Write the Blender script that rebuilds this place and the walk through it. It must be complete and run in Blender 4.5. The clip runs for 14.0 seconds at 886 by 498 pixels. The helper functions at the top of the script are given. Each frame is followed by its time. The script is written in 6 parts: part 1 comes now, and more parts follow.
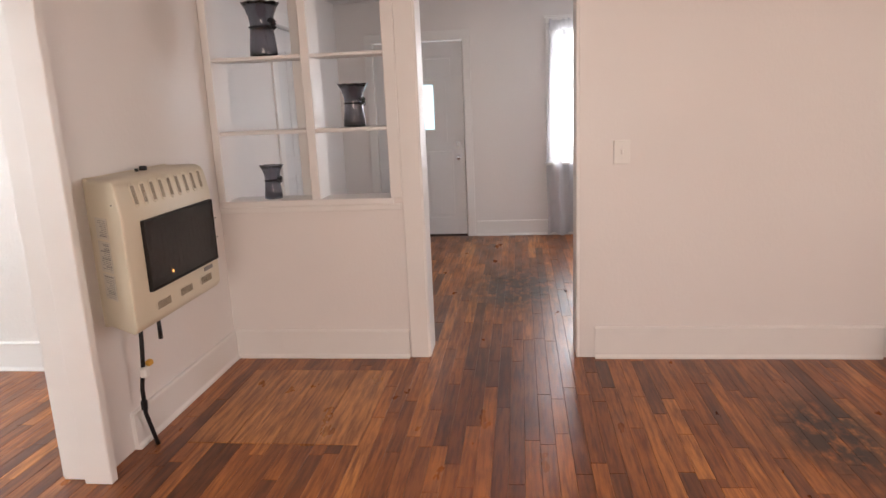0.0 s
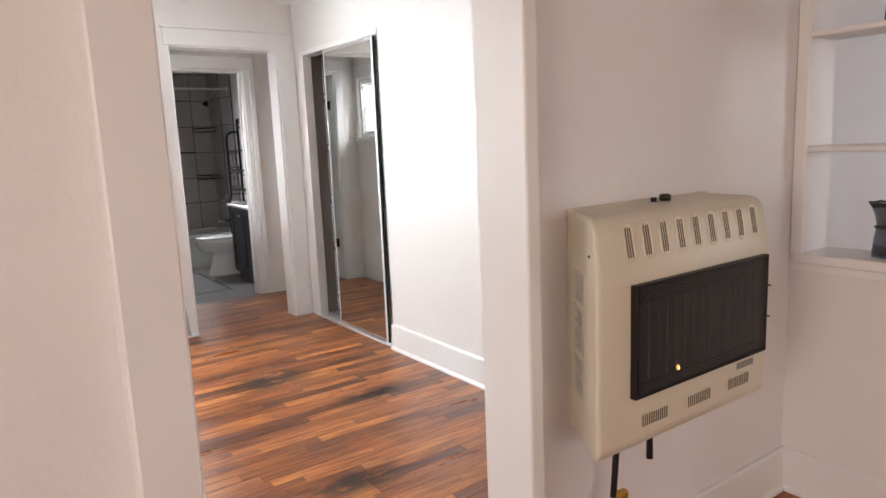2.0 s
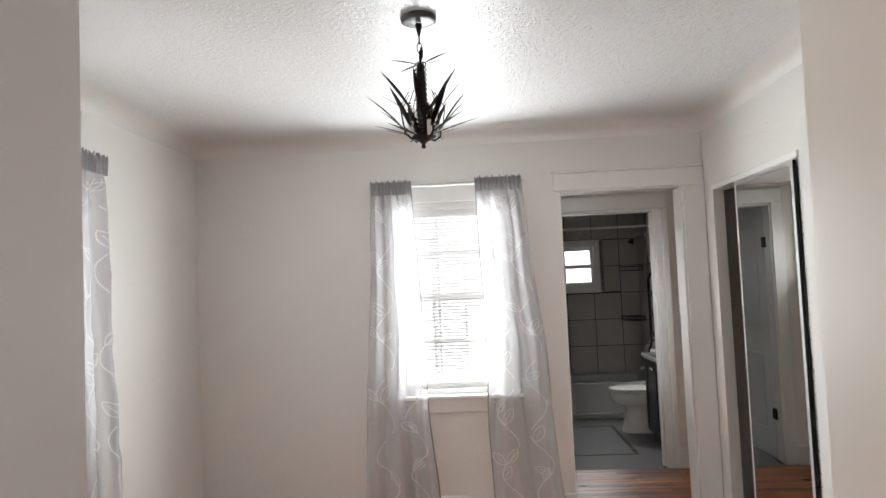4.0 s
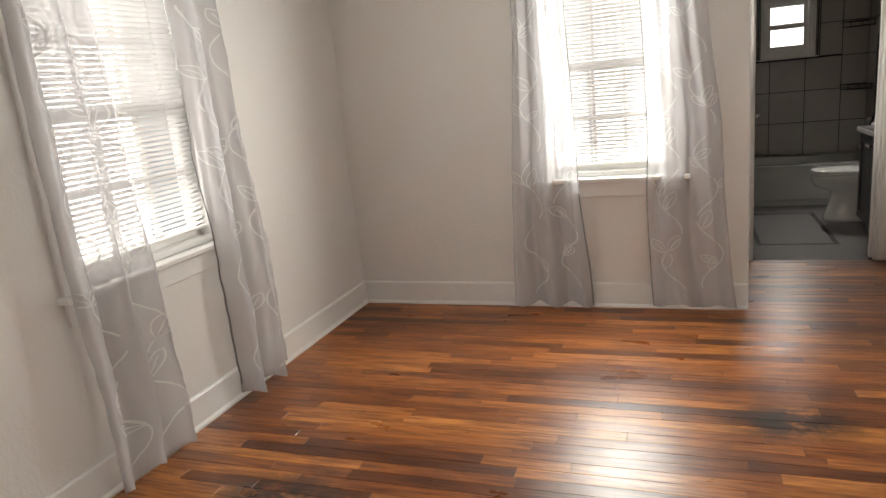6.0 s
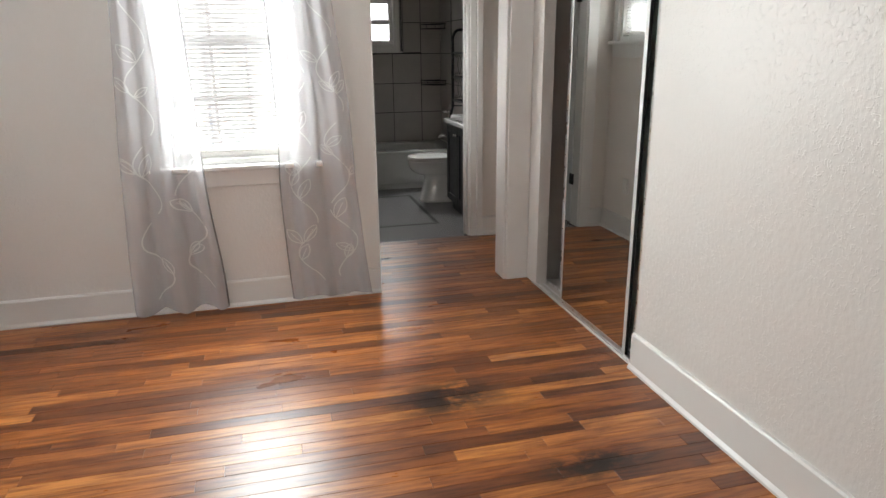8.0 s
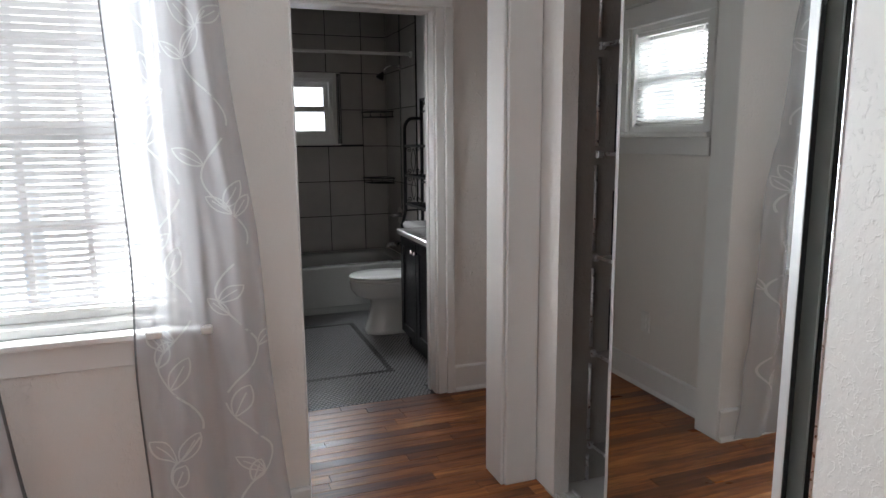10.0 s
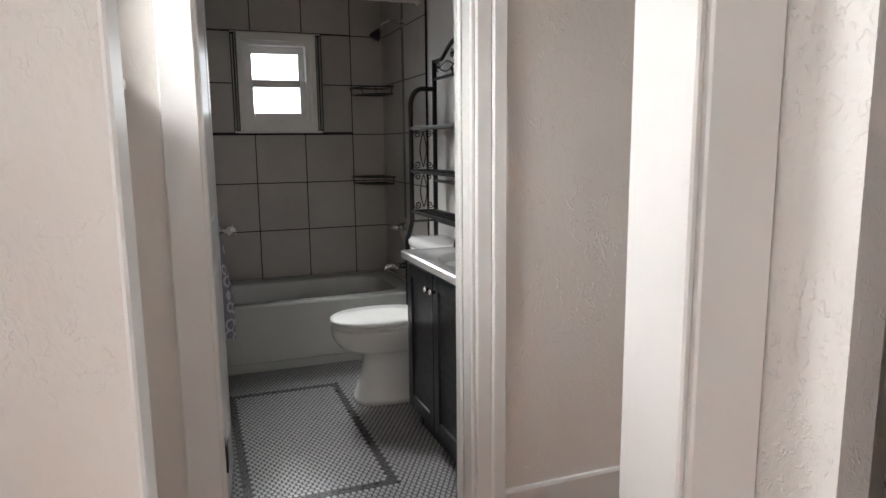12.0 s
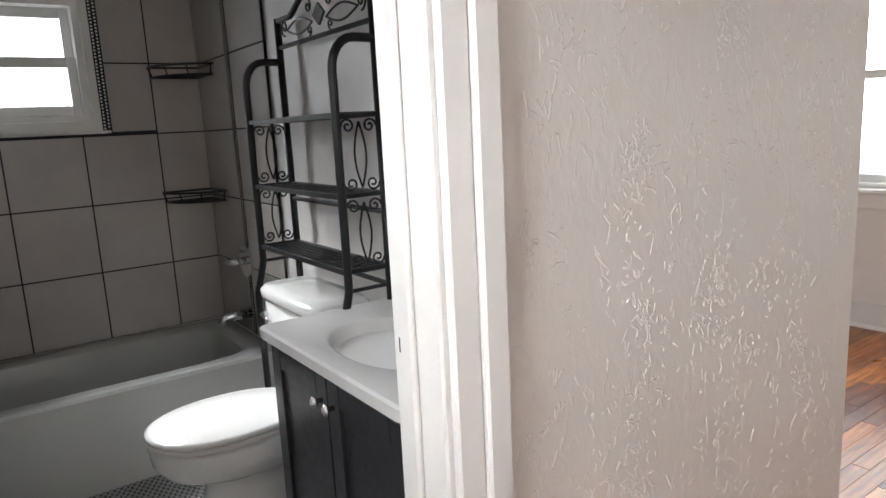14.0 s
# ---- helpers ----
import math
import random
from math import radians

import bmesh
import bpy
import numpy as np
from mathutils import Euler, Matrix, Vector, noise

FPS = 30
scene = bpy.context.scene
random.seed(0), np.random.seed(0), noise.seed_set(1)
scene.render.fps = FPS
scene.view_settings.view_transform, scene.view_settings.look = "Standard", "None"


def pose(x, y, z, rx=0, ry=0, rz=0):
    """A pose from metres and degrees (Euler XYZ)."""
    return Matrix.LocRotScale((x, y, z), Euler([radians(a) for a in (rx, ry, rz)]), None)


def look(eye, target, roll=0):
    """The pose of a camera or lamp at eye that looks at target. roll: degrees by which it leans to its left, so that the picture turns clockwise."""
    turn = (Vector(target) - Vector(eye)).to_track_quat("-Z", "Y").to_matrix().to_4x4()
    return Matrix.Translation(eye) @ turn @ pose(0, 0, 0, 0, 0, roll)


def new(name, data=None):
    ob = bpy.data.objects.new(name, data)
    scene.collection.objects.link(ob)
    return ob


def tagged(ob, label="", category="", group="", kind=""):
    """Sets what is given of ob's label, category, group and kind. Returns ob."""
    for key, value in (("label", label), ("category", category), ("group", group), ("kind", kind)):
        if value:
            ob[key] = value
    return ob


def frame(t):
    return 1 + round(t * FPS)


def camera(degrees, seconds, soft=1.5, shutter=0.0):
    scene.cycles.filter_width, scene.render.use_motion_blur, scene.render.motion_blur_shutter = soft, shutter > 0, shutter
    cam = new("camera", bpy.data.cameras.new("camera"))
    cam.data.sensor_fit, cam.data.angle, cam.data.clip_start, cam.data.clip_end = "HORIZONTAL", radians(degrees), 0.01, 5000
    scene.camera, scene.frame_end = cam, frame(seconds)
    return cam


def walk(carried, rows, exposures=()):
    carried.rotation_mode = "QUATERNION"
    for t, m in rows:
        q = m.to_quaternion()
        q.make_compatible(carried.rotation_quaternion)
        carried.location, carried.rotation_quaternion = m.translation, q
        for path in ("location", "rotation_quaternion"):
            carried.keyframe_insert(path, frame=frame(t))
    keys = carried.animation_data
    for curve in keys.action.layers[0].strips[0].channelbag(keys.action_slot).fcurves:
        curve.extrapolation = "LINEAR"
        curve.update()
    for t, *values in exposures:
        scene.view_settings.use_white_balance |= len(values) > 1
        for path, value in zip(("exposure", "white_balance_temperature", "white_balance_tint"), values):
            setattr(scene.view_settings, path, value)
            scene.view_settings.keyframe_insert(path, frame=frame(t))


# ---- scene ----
cam = camera(67.1, 14.0)
PATH = [
    (0, (0.145, 0.089, 1.398), (-0.09, 2.028, 0.968), -2.5),
    (0.5, (0.043, 0.364, 1.413), (-0.624, 2.2, 0.983), -2.9),
    (1, (-0.03, 0.63, 1.404), (-1.07, 2.29, 0.997), -2.9),
    (1.5, (-0.132, 0.932, 1.375), (-1.489, 2.354, 1.008), -2.6),
    (2, (-0.294, 1.203, 1.36), (-1.908, 2.339, 1.038), -2.4),
    (2.5, (-0.429, 1.449, 1.344), (-2.229, 2.28, 1.083), -2.0),
    (3, (-0.544, 1.668, 1.345), (-2.468, 2.194, 1.191), -2.0),
    (3.5, (-0.752, 1.807, 1.44), (-2.74, 2.022, 1.431), -2.3),
    (4, (-0.918, 1.923, 1.522), (-2.912, 1.816, 1.625), -2.5),
    (4.2, (-0.966, 1.952, 1.539), (-2.946, 1.701, 1.67), -2.6),
    (6.3, (-1.335, 2.148, 1.379), (-3.146, 1.5, 0.83), -5.5),
    (6.5, (-1.328, 2.116, 1.371), (-3.169, 1.623, 0.766), -5.3),
    (7, (-1.311, 1.935, 1.377), (-3.191, 1.85, 0.699), -3.9),
    (7.5, (-1.344, 1.845, 1.371), (-3.215, 2.1, 0.713), -2.1),
    (8, (-1.592, 1.886, 1.385), (-3.445, 2.369, 0.808), -0.6),
    (8.5, (-1.927, 1.907, 1.406), (-3.78, 2.491, 0.934), -0.0),
    (9, (-2.275, 1.917, 1.473), (-4.135, 2.539, 1.08), -0.0),
    (9.2, (-2.415, 1.957, 1.469), (-4.276, 2.588, 1.095), -0.1),
    (11.3, (-4.0, 2.418, 1.26), (-5.841, 3.137, 0.954), -0.9),
    (11.5, (-4.148, 2.457, 1.249), (-5.994, 3.165, 0.943), -0.9),
    (12, (-4.504, 2.545, 1.261), (-6.354, 3.239, 0.948), -0.6),
    (12.5, (-4.808, 2.649, 1.261), (-6.673, 3.293, 0.932), -0.5),
    (13, (-5.087, 2.735, 1.252), (-6.934, 3.419, 0.902), -0.6),
    (13.5, (-5.397, 2.766, 1.262), (-7.187, 3.591, 0.919), -1.6),
    (14, (-5.585, 2.807, 1.3), (-7.191, 3.941, 0.934), -2.9),
]
walk(cam, [(t, look(eye, target, roll)) for t, eye, target, roll in PATH], [(0, 0.08, 6750, 14), (2.0, 0.0, 6550, 13), (3.0, -0.44, 6400, 11), (3.5, -0.46, 6600, 11), (4.2, -0.84, 6800, 11), (6.5, -0.95, 7700, 13), (7.5, -0.6, 7100, 11), (8.5, -0.88, 6500, 10), (9.0, -1.05, 6000, 10), (11.3, -0.65, 7100, 13), (12.5, 0.2, 6400, 10), (13.0, 0.25, 6300, 10), (13.5, 0.2, 6400, 10), (14.0, 0.32, 6600, 11)])

# ---- light ----
world = bpy.data.worlds.new("sky")
scene.world = world
world.use_nodes = True
_wn = world.node_tree
_sky = _wn.nodes.new("ShaderNodeTexSky")
_sky.sky_type = "NISHITA"
_sky.sun_disc = False
_sky.sun_elevation = radians(48)
_sky.sun_rotation = radians(250)
_wn.links.new(_sky.outputs[0], _wn.nodes["Background"].inputs[0])
_wn.nodes["Background"].inputs[1].default_value = 0.15

_sun = bpy.data.lights.new("sun", "SUN")
_sun.energy, _sun.angle, _sun.color = 2.5, radians(0.6), (1.0, 0.95, 0.88)
new("sun", _sun).matrix_world = look((0, 0, 20), (-6.0, 2.0, 0))


def window_light(name, eye, target, w, h, watts, color=(0.93, 0.97, 1.0)):
    lamp = bpy.data.lights.new(name, "AREA")
    lamp.shape, lamp.size, lamp.size_y, lamp.energy, lamp.color = "RECTANGLE", w, h, watts, color
    ob = new(name, lamp)
    ob.matrix_world = look(eye, target)
    return ob


window_light("daylight_bedroom_west", (-5.85, 1.73, 1.50), (-1, 1.73, 1.3), 0.95, 1.45, 24)
window_light("daylight_bedroom_south", (-3.5, -0.45, 1.50), (-3.5, 3, 1.3), 1.05, 1.45, 34)
window_light("window_glow_west", (-5.318, 1.73, 1.44), (-1, 1.73, 1.25), 0.62, 1.16, 108, (0.87, 0.96, 1.0))
window_light("window_glow_south", (-3.5, 0.026, 1.44), (-3.5, 3, 1.25), 0.72, 1.16, 17, (0.90, 0.96, 1.0))
window_light("daylight_hall", (-5.93, 2.00, 1.75), (-5.93, 4, 1.2), 0.8, 0.65, 106)
window_light("daylight_bath", (-9.40, 3.105, 1.68), (-6, 3.1, 1.2), 0.6, 0.65, 8)
window_light("window_glow_bath", (-8.945, 3.105, 1.65), (-7.55, 3.38, 0.45), 0.30, 0.42, 6).data.spread = radians(58)
window_light("daylight_front", (1.0, 7.5, 1.45), (1.0, 4, 1.0), 1.0, 1.4, 30)
window_light("window_glow_front", (1.0, 7.01, 1.40), (1.0, 4, 1.2), 0.95, 1.25, 32, (0.93, 0.97, 1.0))
# The living room's south and east openings are assumed, out of view.
window_light("daylight_living_south", (0.6, -3.0, 1.5), (0.6, 3, 1.2), 2.0, 1.5, 105, (1.0, 0.85, 0.75))
window_light("daylight_living_east", (3.6, 0.8, 1.5), (0, 0.8, 1.2), 1.6, 1.4, 45, (1.0, 0.85, 0.75))
# No window is known here; this lamp is added to brighten the front room.
window_light("added_light_front_east", (3.6, 5.5, 1.5), (0, 5.5, 1.2), 1.3, 1.4, 36, (0.9, 0.94, 1.0))
window_light("daylight_far_room", (-6.95, 7.45, 1.55), (-6.8, 5, 1.0), 1.5, 1.2, 42)

# ---- materials ----


def material(name):
    m = bpy.data.materials.new(name)
    m.use_nodes = True
    t = m.node_tree
    return m, t, t.nodes["Principled BSDF"]


def link(t, a, b):
    t.links.new(a, b)


def position(t, scale=(1, 1, 1)):
    g = t.nodes.new("ShaderNodeNewGeometry")
    mp = t.nodes.new("ShaderNodeMapping")
    mp.inputs["Scale"].default_value = scale
    link(t, g.outputs["Position"], mp.inputs["Vector"])
    return mp.outputs["Vector"]


def noise_tex(t, vec, scale, detail=3.0, rough=0.55):
    n = t.nodes.new("ShaderNodeTexNoise")
    n.inputs["Scale"].default_value, n.inputs["Detail"].default_value, n.inputs["Roughness"].default_value = scale, detail, rough
    if vec is not None:
        link(t, vec, n.inputs["Vector"])
    return n.outputs["Fac"]


def ramp(t, fac, stops):
    r = t.nodes.new("ShaderNodeValToRGB")
    el = r.color_ramp.elements
    while len(el) < len(stops):
        el.new(0.5)
    for e, (p, c) in zip(el, stops):
        e.position = p
        e.color = (c, c, c, 1) if isinstance(c, (int, float)) else (*c, 1)
    link(t, fac, r.inputs["Fac"])
    return r.outputs["Color"]


def mixed(t, fac, a, b, mode="MIX"):
    n = t.nodes.new("ShaderNodeMix")
    n.data_type, n.blend_type = "RGBA", mode
    for sock, v in ((n.inputs[0], fac), (n.inputs[6], a), (n.inputs[7], b)):
        if isinstance(v, (int, float)):
            sock.default_value = v
        elif isinstance(v, tuple):
            sock.default_value = (*v, 1)
        else:
            link(t, v, sock)
    return n.outputs[2]


def bump(t, bsdf, height, dist, strength=1.0):
    b = t.nodes.new("ShaderNodeBump")
    b.inputs["Strength"].default_value, b.inputs["Distance"].default_value = strength, dist
    link(t, height, b.inputs["Height"])
    link(t, b.outputs["Normal"], bsdf.inputs["Normal"])


def simple(name, color, rough=0.5, metal=0.0, vary=0.12, scale=9.0, relief=0.0, relief_scale=120.0, coat=0.0, spec=0.5, uneven=0.06):
    """A paint, metal or ceramic with slight blotches and a fine relief."""
    m, t, b = material(name)
    p = position(t)
    n = noise_tex(t, p, scale, 4)
    dark = tuple(c * (1 - vary) for c in color)
    lite = tuple(min(1, c * (1 + vary * 0.5)) for c in color)
    link(t, mixed(t, n, dark, lite), b.inputs["Base Color"])
    n2 = noise_tex(t, p, scale * 4, 3)
    link(t, ramp(t, n2, [(0.3, max(0, rough - uneven)), (0.7, min(1, rough + uneven))]), b.inputs["Roughness"])
    b.inputs["Metallic"].default_value = metal
    b.inputs["Coat Weight"].default_value = coat
    b.inputs["Coat Roughness"].default_value = 0.08
    b.inputs["Specular IOR Level"].default_value = spec
    if relief:
        bump(t, b, noise_tex(t, p, relief_scale, 3), relief)
    return m


def plaster(name, color, ridge, patch, rough=0.5, scale=24.0, stretch=0.5, clump=(0.40, 0.60)):
    """Painted wall: soft rolled grain, thin trowel ridges and low knock-down patches that come in clumps."""
    m, t, b = material(name)
    p = position(t)
    q = position(t, (1.0, 1.0, stretch))
    blotch = noise_tex(t, p, 1.3, 4)
    link(t, mixed(t, blotch, tuple(c * 0.94 for c in color), color), b.inputs["Base Color"])
    where = ramp(t, noise_tex(t, p, 3.6, 3), [(clump[0], 0.0), (clump[1], 1.0)])
    lines = ramp(t, noise_tex(t, q, scale, 2.5, 0.5), [(0.0, 0.0), (0.45, 0.0), (0.50, 1.0), (0.55, 0.0), (1.0, 0.0)])
    cut = ramp(t, noise_tex(t, position(t, (1.3, 1.3, 0.9)), scale * 1.1, 2), [(0.46, 0.0), (0.58, 1.0)])
    lines = mixed(t, 1.0, mixed(t, 1.0, lines, cut, "MULTIPLY"), where, "MULTIPLY")
    soft = noise_tex(t, position(t, (1, 1, 0.7)), 55, 3)
    n1 = t.nodes.new("ShaderNodeBump")
    n1.inputs["Distance"].default_value = patch
    link(t, soft, n1.inputs["Height"])
    n2 = t.nodes.new("ShaderNodeBump")
    n2.inputs["Distance"].default_value = ridge
    link(t, lines, n2.inputs["Height"])
    link(t, n1.outputs[0], n2.inputs["Normal"])
    link(t, n2.outputs[0], b.inputs["Normal"])
    b.inputs["Roughness"].default_value = rough
    return m


M_WALL = plaster("wall_paint", (0.80, 0.77, 0.74), 0.0012, 0.0018, 0.40, scale=50.0, stretch=0.9, clump=(0.44, 0.60))
M_WALL_KNOCK = plaster("wall_paint_knocked", (0.80, 0.77, 0.74), 0.0012, 0.0024, 0.40, scale=46.0, stretch=0.8, clump=(0.36, 0.58))
# Closet walls: the unlit interior's shade is put into this darker taupe.
M_CLOSET = plaster("closet_plaster_shaded", (0.40, 0.37, 0.345), 0.0012, 0.0022, 0.5, scale=40.0, stretch=0.8)
M_WALL_HALL = plaster("wall_paint_trowelled", (0.82, 0.775, 0.73), 0.0006, 0.0014, 0.36)
M_WALL_SMOOTH = plaster("wall_paint_smooth", (0.80, 0.77, 0.75), 0.0003, 0.0010, 0.42, clump=(0.55, 0.7))
M_CEIL = plaster("ceiling_paint", (0.77, 0.76, 0.755), 0.0026, 0.0048, 0.36, scale=34.0, stretch=1.0, clump=(0.15, 0.35))
M_TRIM = simple("trim_paint", (0.80, 0.785, 0.765), 0.34, vary=0.04, scale=5, relief=0.00010, relief_scale=26, uneven=0.02)
M_DOOR = simple("door_paint", (0.74, 0.74, 0.74), 0.32, vary=0.03, scale=5, relief=0.00008, relief_scale=26, uneven=0.02)
M_HEATER = simple("heater_enamel", (0.66, 0.60, 0.47), 0.38, vary=0.05, scale=6, relief=0.0002)
M_SLOT_SHADE = simple("heater_slot_shade", (0.17, 0.135, 0.09), 0.6)
M_FIREBOX = simple("firebox_shade", (0.006, 0.005, 0.005), 0.6, vary=0.4)
# Dark, unevenly blotched ribs behind the heater glass.
M_RADIANT = simple("dark_radiant", (0.10, 0.085, 0.085), 0.55, vary=0.5, scale=40)
M_LABEL = simple("pale_label", (0.60, 0.57, 0.50), 0.5, vary=0.05)
M_BLACK = simple("black_metal", (0.012, 0.012, 0.014), 0.38, vary=0.3, scale=30, spec=0.4)
M_IRON = simple("dark_bronze", (0.022, 0.019, 0.018), 0.42, 0.6, vary=0.4, scale=25, relief=0.0006, relief_scale=90)
M_PEWTER = simple("dull_pewter", (0.075, 0.070, 0.068), 0.38, 0.5, vary=0.25, scale=18)
M_CHROME = simple("chrome", (0.82, 0.82, 0.83), 0.12, 1.0, vary=0.03)
M_ALU = simple("aluminium", (0.74, 0.74, 0.75), 0.30, 1.0, vary=0.05, scale=20)
M_SATIN = simple("satin_aluminium", (0.66, 0.66, 0.66), 0.42, 0.35, vary=0.05, scale=20)
M_BRASS = simple("brass", (0.75, 0.50, 0.12), 0.35, 1.0, vary=0.1)
M_CERAMIC = simple("white_ceramic", (0.82, 0.82, 0.80), 0.12, vary=0.03, coat=0.4)
# White enamel greyed down: the bath's dim light is put into the colour.
M_TUB = simple("tub_enamel_dimmed", (0.50, 0.51, 0.49), 0.20, vary=0.05, scale=3, coat=0.3)
M_MARBLE = simple("cultured_marble", (0.72, 0.71, 0.70), 0.15, vary=0.10, scale=7, coat=0.4)
M_VANITY = simple("vanity_paint", (0.022, 0.022, 0.026), 0.36, vary=0.2, scale=12, relief=0.0003)
M_SHELF = simple("closet_shelf_paint", (0.24, 0.23, 0.22), 0.5, vary=0.15, scale=6)
M_NAVY = simple("navy_fabric", (0.0030, 0.0028, 0.0105), 0.85, vary=0.3, scale=40, relief=0.0008, relief_scale=400, spec=0.2)
M_PLASTIC = simple("white_plastic", (0.82, 0.81, 0.78), 0.35, vary=0.03)
M_GREY = simple("grey_print", (0.25, 0.24, 0.22), 0.6)
M_DARKGAP = simple("dark_gap", (0.01, 0.01, 0.01), 0.8)
M_GROUT = simple("black_grout", (0.014, 0.014, 0.015), 0.75, vary=0.3, scale=30)
M_FLOOR_GROUT = simple("grey_grout", (0.05, 0.05, 0.052), 0.8, vary=0.3, scale=20)
M_SUBFLOOR = simple("subfloor", (0.035, 0.02, 0.012), 0.8)
M_VINYL = simple("closet_vinyl", (0.62, 0.61, 0.59), 0.45, vary=0.1)
M_GROUND = simple("lawn", (0.10, 0.13, 0.06), 0.9, vary=0.4, scale=2)
M_HOUSE = simple("pale_siding", (0.55, 0.56, 0.58), 0.7, vary=0.1)


def mirror_glass():
    m, t, b = material("mirror_glass")
    b.inputs["Base Color"].default_value = (0.80, 0.83, 0.82, 1)
    b.inputs["Metallic"].default_value, b.inputs["Roughness"].default_value = 1.0, 0.015
    return m


def clear_glass(name, tint=(1, 1, 1), rough=0.0):
    m, t, b = material(name)
    b.inputs["Base Color"].default_value = (*tint, 1)
    b.inputs["Transmission Weight"].default_value = 1.0
    b.inputs["Roughness"].default_value = rough
    b.inputs["IOR"].default_value = 1.45
    return m


M_MIRROR = mirror_glass()
M_GLASS = clear_glass("window_glass")
M_SMOKE = clear_glass("smoked_glass", (0.38, 0.38, 0.42))
def smoked_pane():
    """Thin heat-proof glass: mostly dark, a little see-through, with a gloss."""
    m, t, b = material("smoked_pane")
    b.inputs["Base Color"].default_value = (0.006, 0.006, 0.007, 1)
    b.inputs["Roughness"].default_value = 0.10
    b.inputs["Alpha"].default_value = 0.55
    return m


M_PANE = smoked_pane()
M_FROST = clear_glass("frosted_glass", (0.92, 0.96, 1.0), 0.5)


def sheer(name, color, through_amount, lace=None, lit=0.07):
    """Thin woven voile: part see-through, part glowing with the light behind it."""
    m, t, b = material(name)
    out = t.nodes["Material Output"]
    p = position(t)
    weave = noise_tex(t, position(t, (1, 1, 0.08)), 90, 3)
    col = mixed(t, weave, tuple(c * 0.93 for c in color), color)
    link(t, col, b.inputs["Base Color"])
    b.inputs["Roughness"].default_value, b.inputs["Sheen Weight"].default_value = 0.6, 0.1
    tl = t.nodes.new("ShaderNodeBsdfTranslucent")
    link(t, col, tl.inputs["Color"])
    tr = t.nodes.new("ShaderNodeBsdfTransparent")
    a = t.nodes.new("ShaderNodeMixShader")
    a.inputs[0].default_value = lit
    link(t, b.outputs[0], a.inputs[1])
    link(t, tl.outputs[0], a.inputs[2])
    c = t.nodes.new("ShaderNodeMixShader")
    if lace:
        v = t.nodes.new("ShaderNodeTexVoronoi")
        v.inputs["Scale"].default_value = lace
        v.inputs["Randomness"].default_value = 0.35
        link(t, p, v.inputs["Vector"])
        rings = ramp(t, v.outputs["Distance"], [(0.10, 1.0), (0.16, 0.0), (0.32, 0.0), (0.38, 1.0), (0.46, 1.0), (0.52, 0.15)])
        thread = mixed(t, rings, col, (0.75, 0.74, 0.80))
        link(t, thread, b.inputs["Base Color"])
        link(t, thread, tl.inputs["Color"])
        link(t, mixed(t, rings, (through_amount,) * 3, (0.05, 0.05, 0.05)), c.inputs[0])
    else:
        c.inputs[0].default_value = through_amount
    link(t, a.outputs[0], c.inputs[1])
    link(t, tr.outputs[0], c.inputs[2])
    link(t, c.outputs[0], out.inputs["Surface"])
    return m


M_SHEER = sheer("grey_voile", (0.62, 0.61, 0.63), 0.50)
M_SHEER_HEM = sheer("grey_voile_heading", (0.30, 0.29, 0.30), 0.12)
M_STITCH = sheer("white_embroidery", (0.79, 0.78, 0.79), 0.43)
M_WHITE_SHEER = sheer("white_voile", (0.82, 0.82, 0.85), 0.25, lit=0.6)
M_HEM_LINE = sheer("grey_voile_seam", (0.10, 0.10, 0.105), 0.04)
M_LACE = sheer("lilac_lace", (0.36, 0.35, 0.43), 0.22, 13, 0.22)


def slat_plastic():
    m, t, b = material("blind_slat")
    b.inputs["Base Color"].default_value = (0.82, 0.82, 0.82, 1)
    b.inputs["Roughness"].default_value = 0.4
    out = t.nodes["Material Output"]
    tl = t.nodes.new("ShaderNodeBsdfTranslucent")
    tl.inputs["Color"].default_value = (0.8, 0.8, 0.8, 1)
    a = t.nodes.new("ShaderNodeMixShader")
    a.inputs[0].default_value = 0.5
    link(t, b.outputs[0], a.inputs[1])
    link(t, tl.outputs[0], a.inputs[2])
    link(t, a.outputs[0], out.inputs["Surface"])
    return m


M_SLAT = slat_plastic()


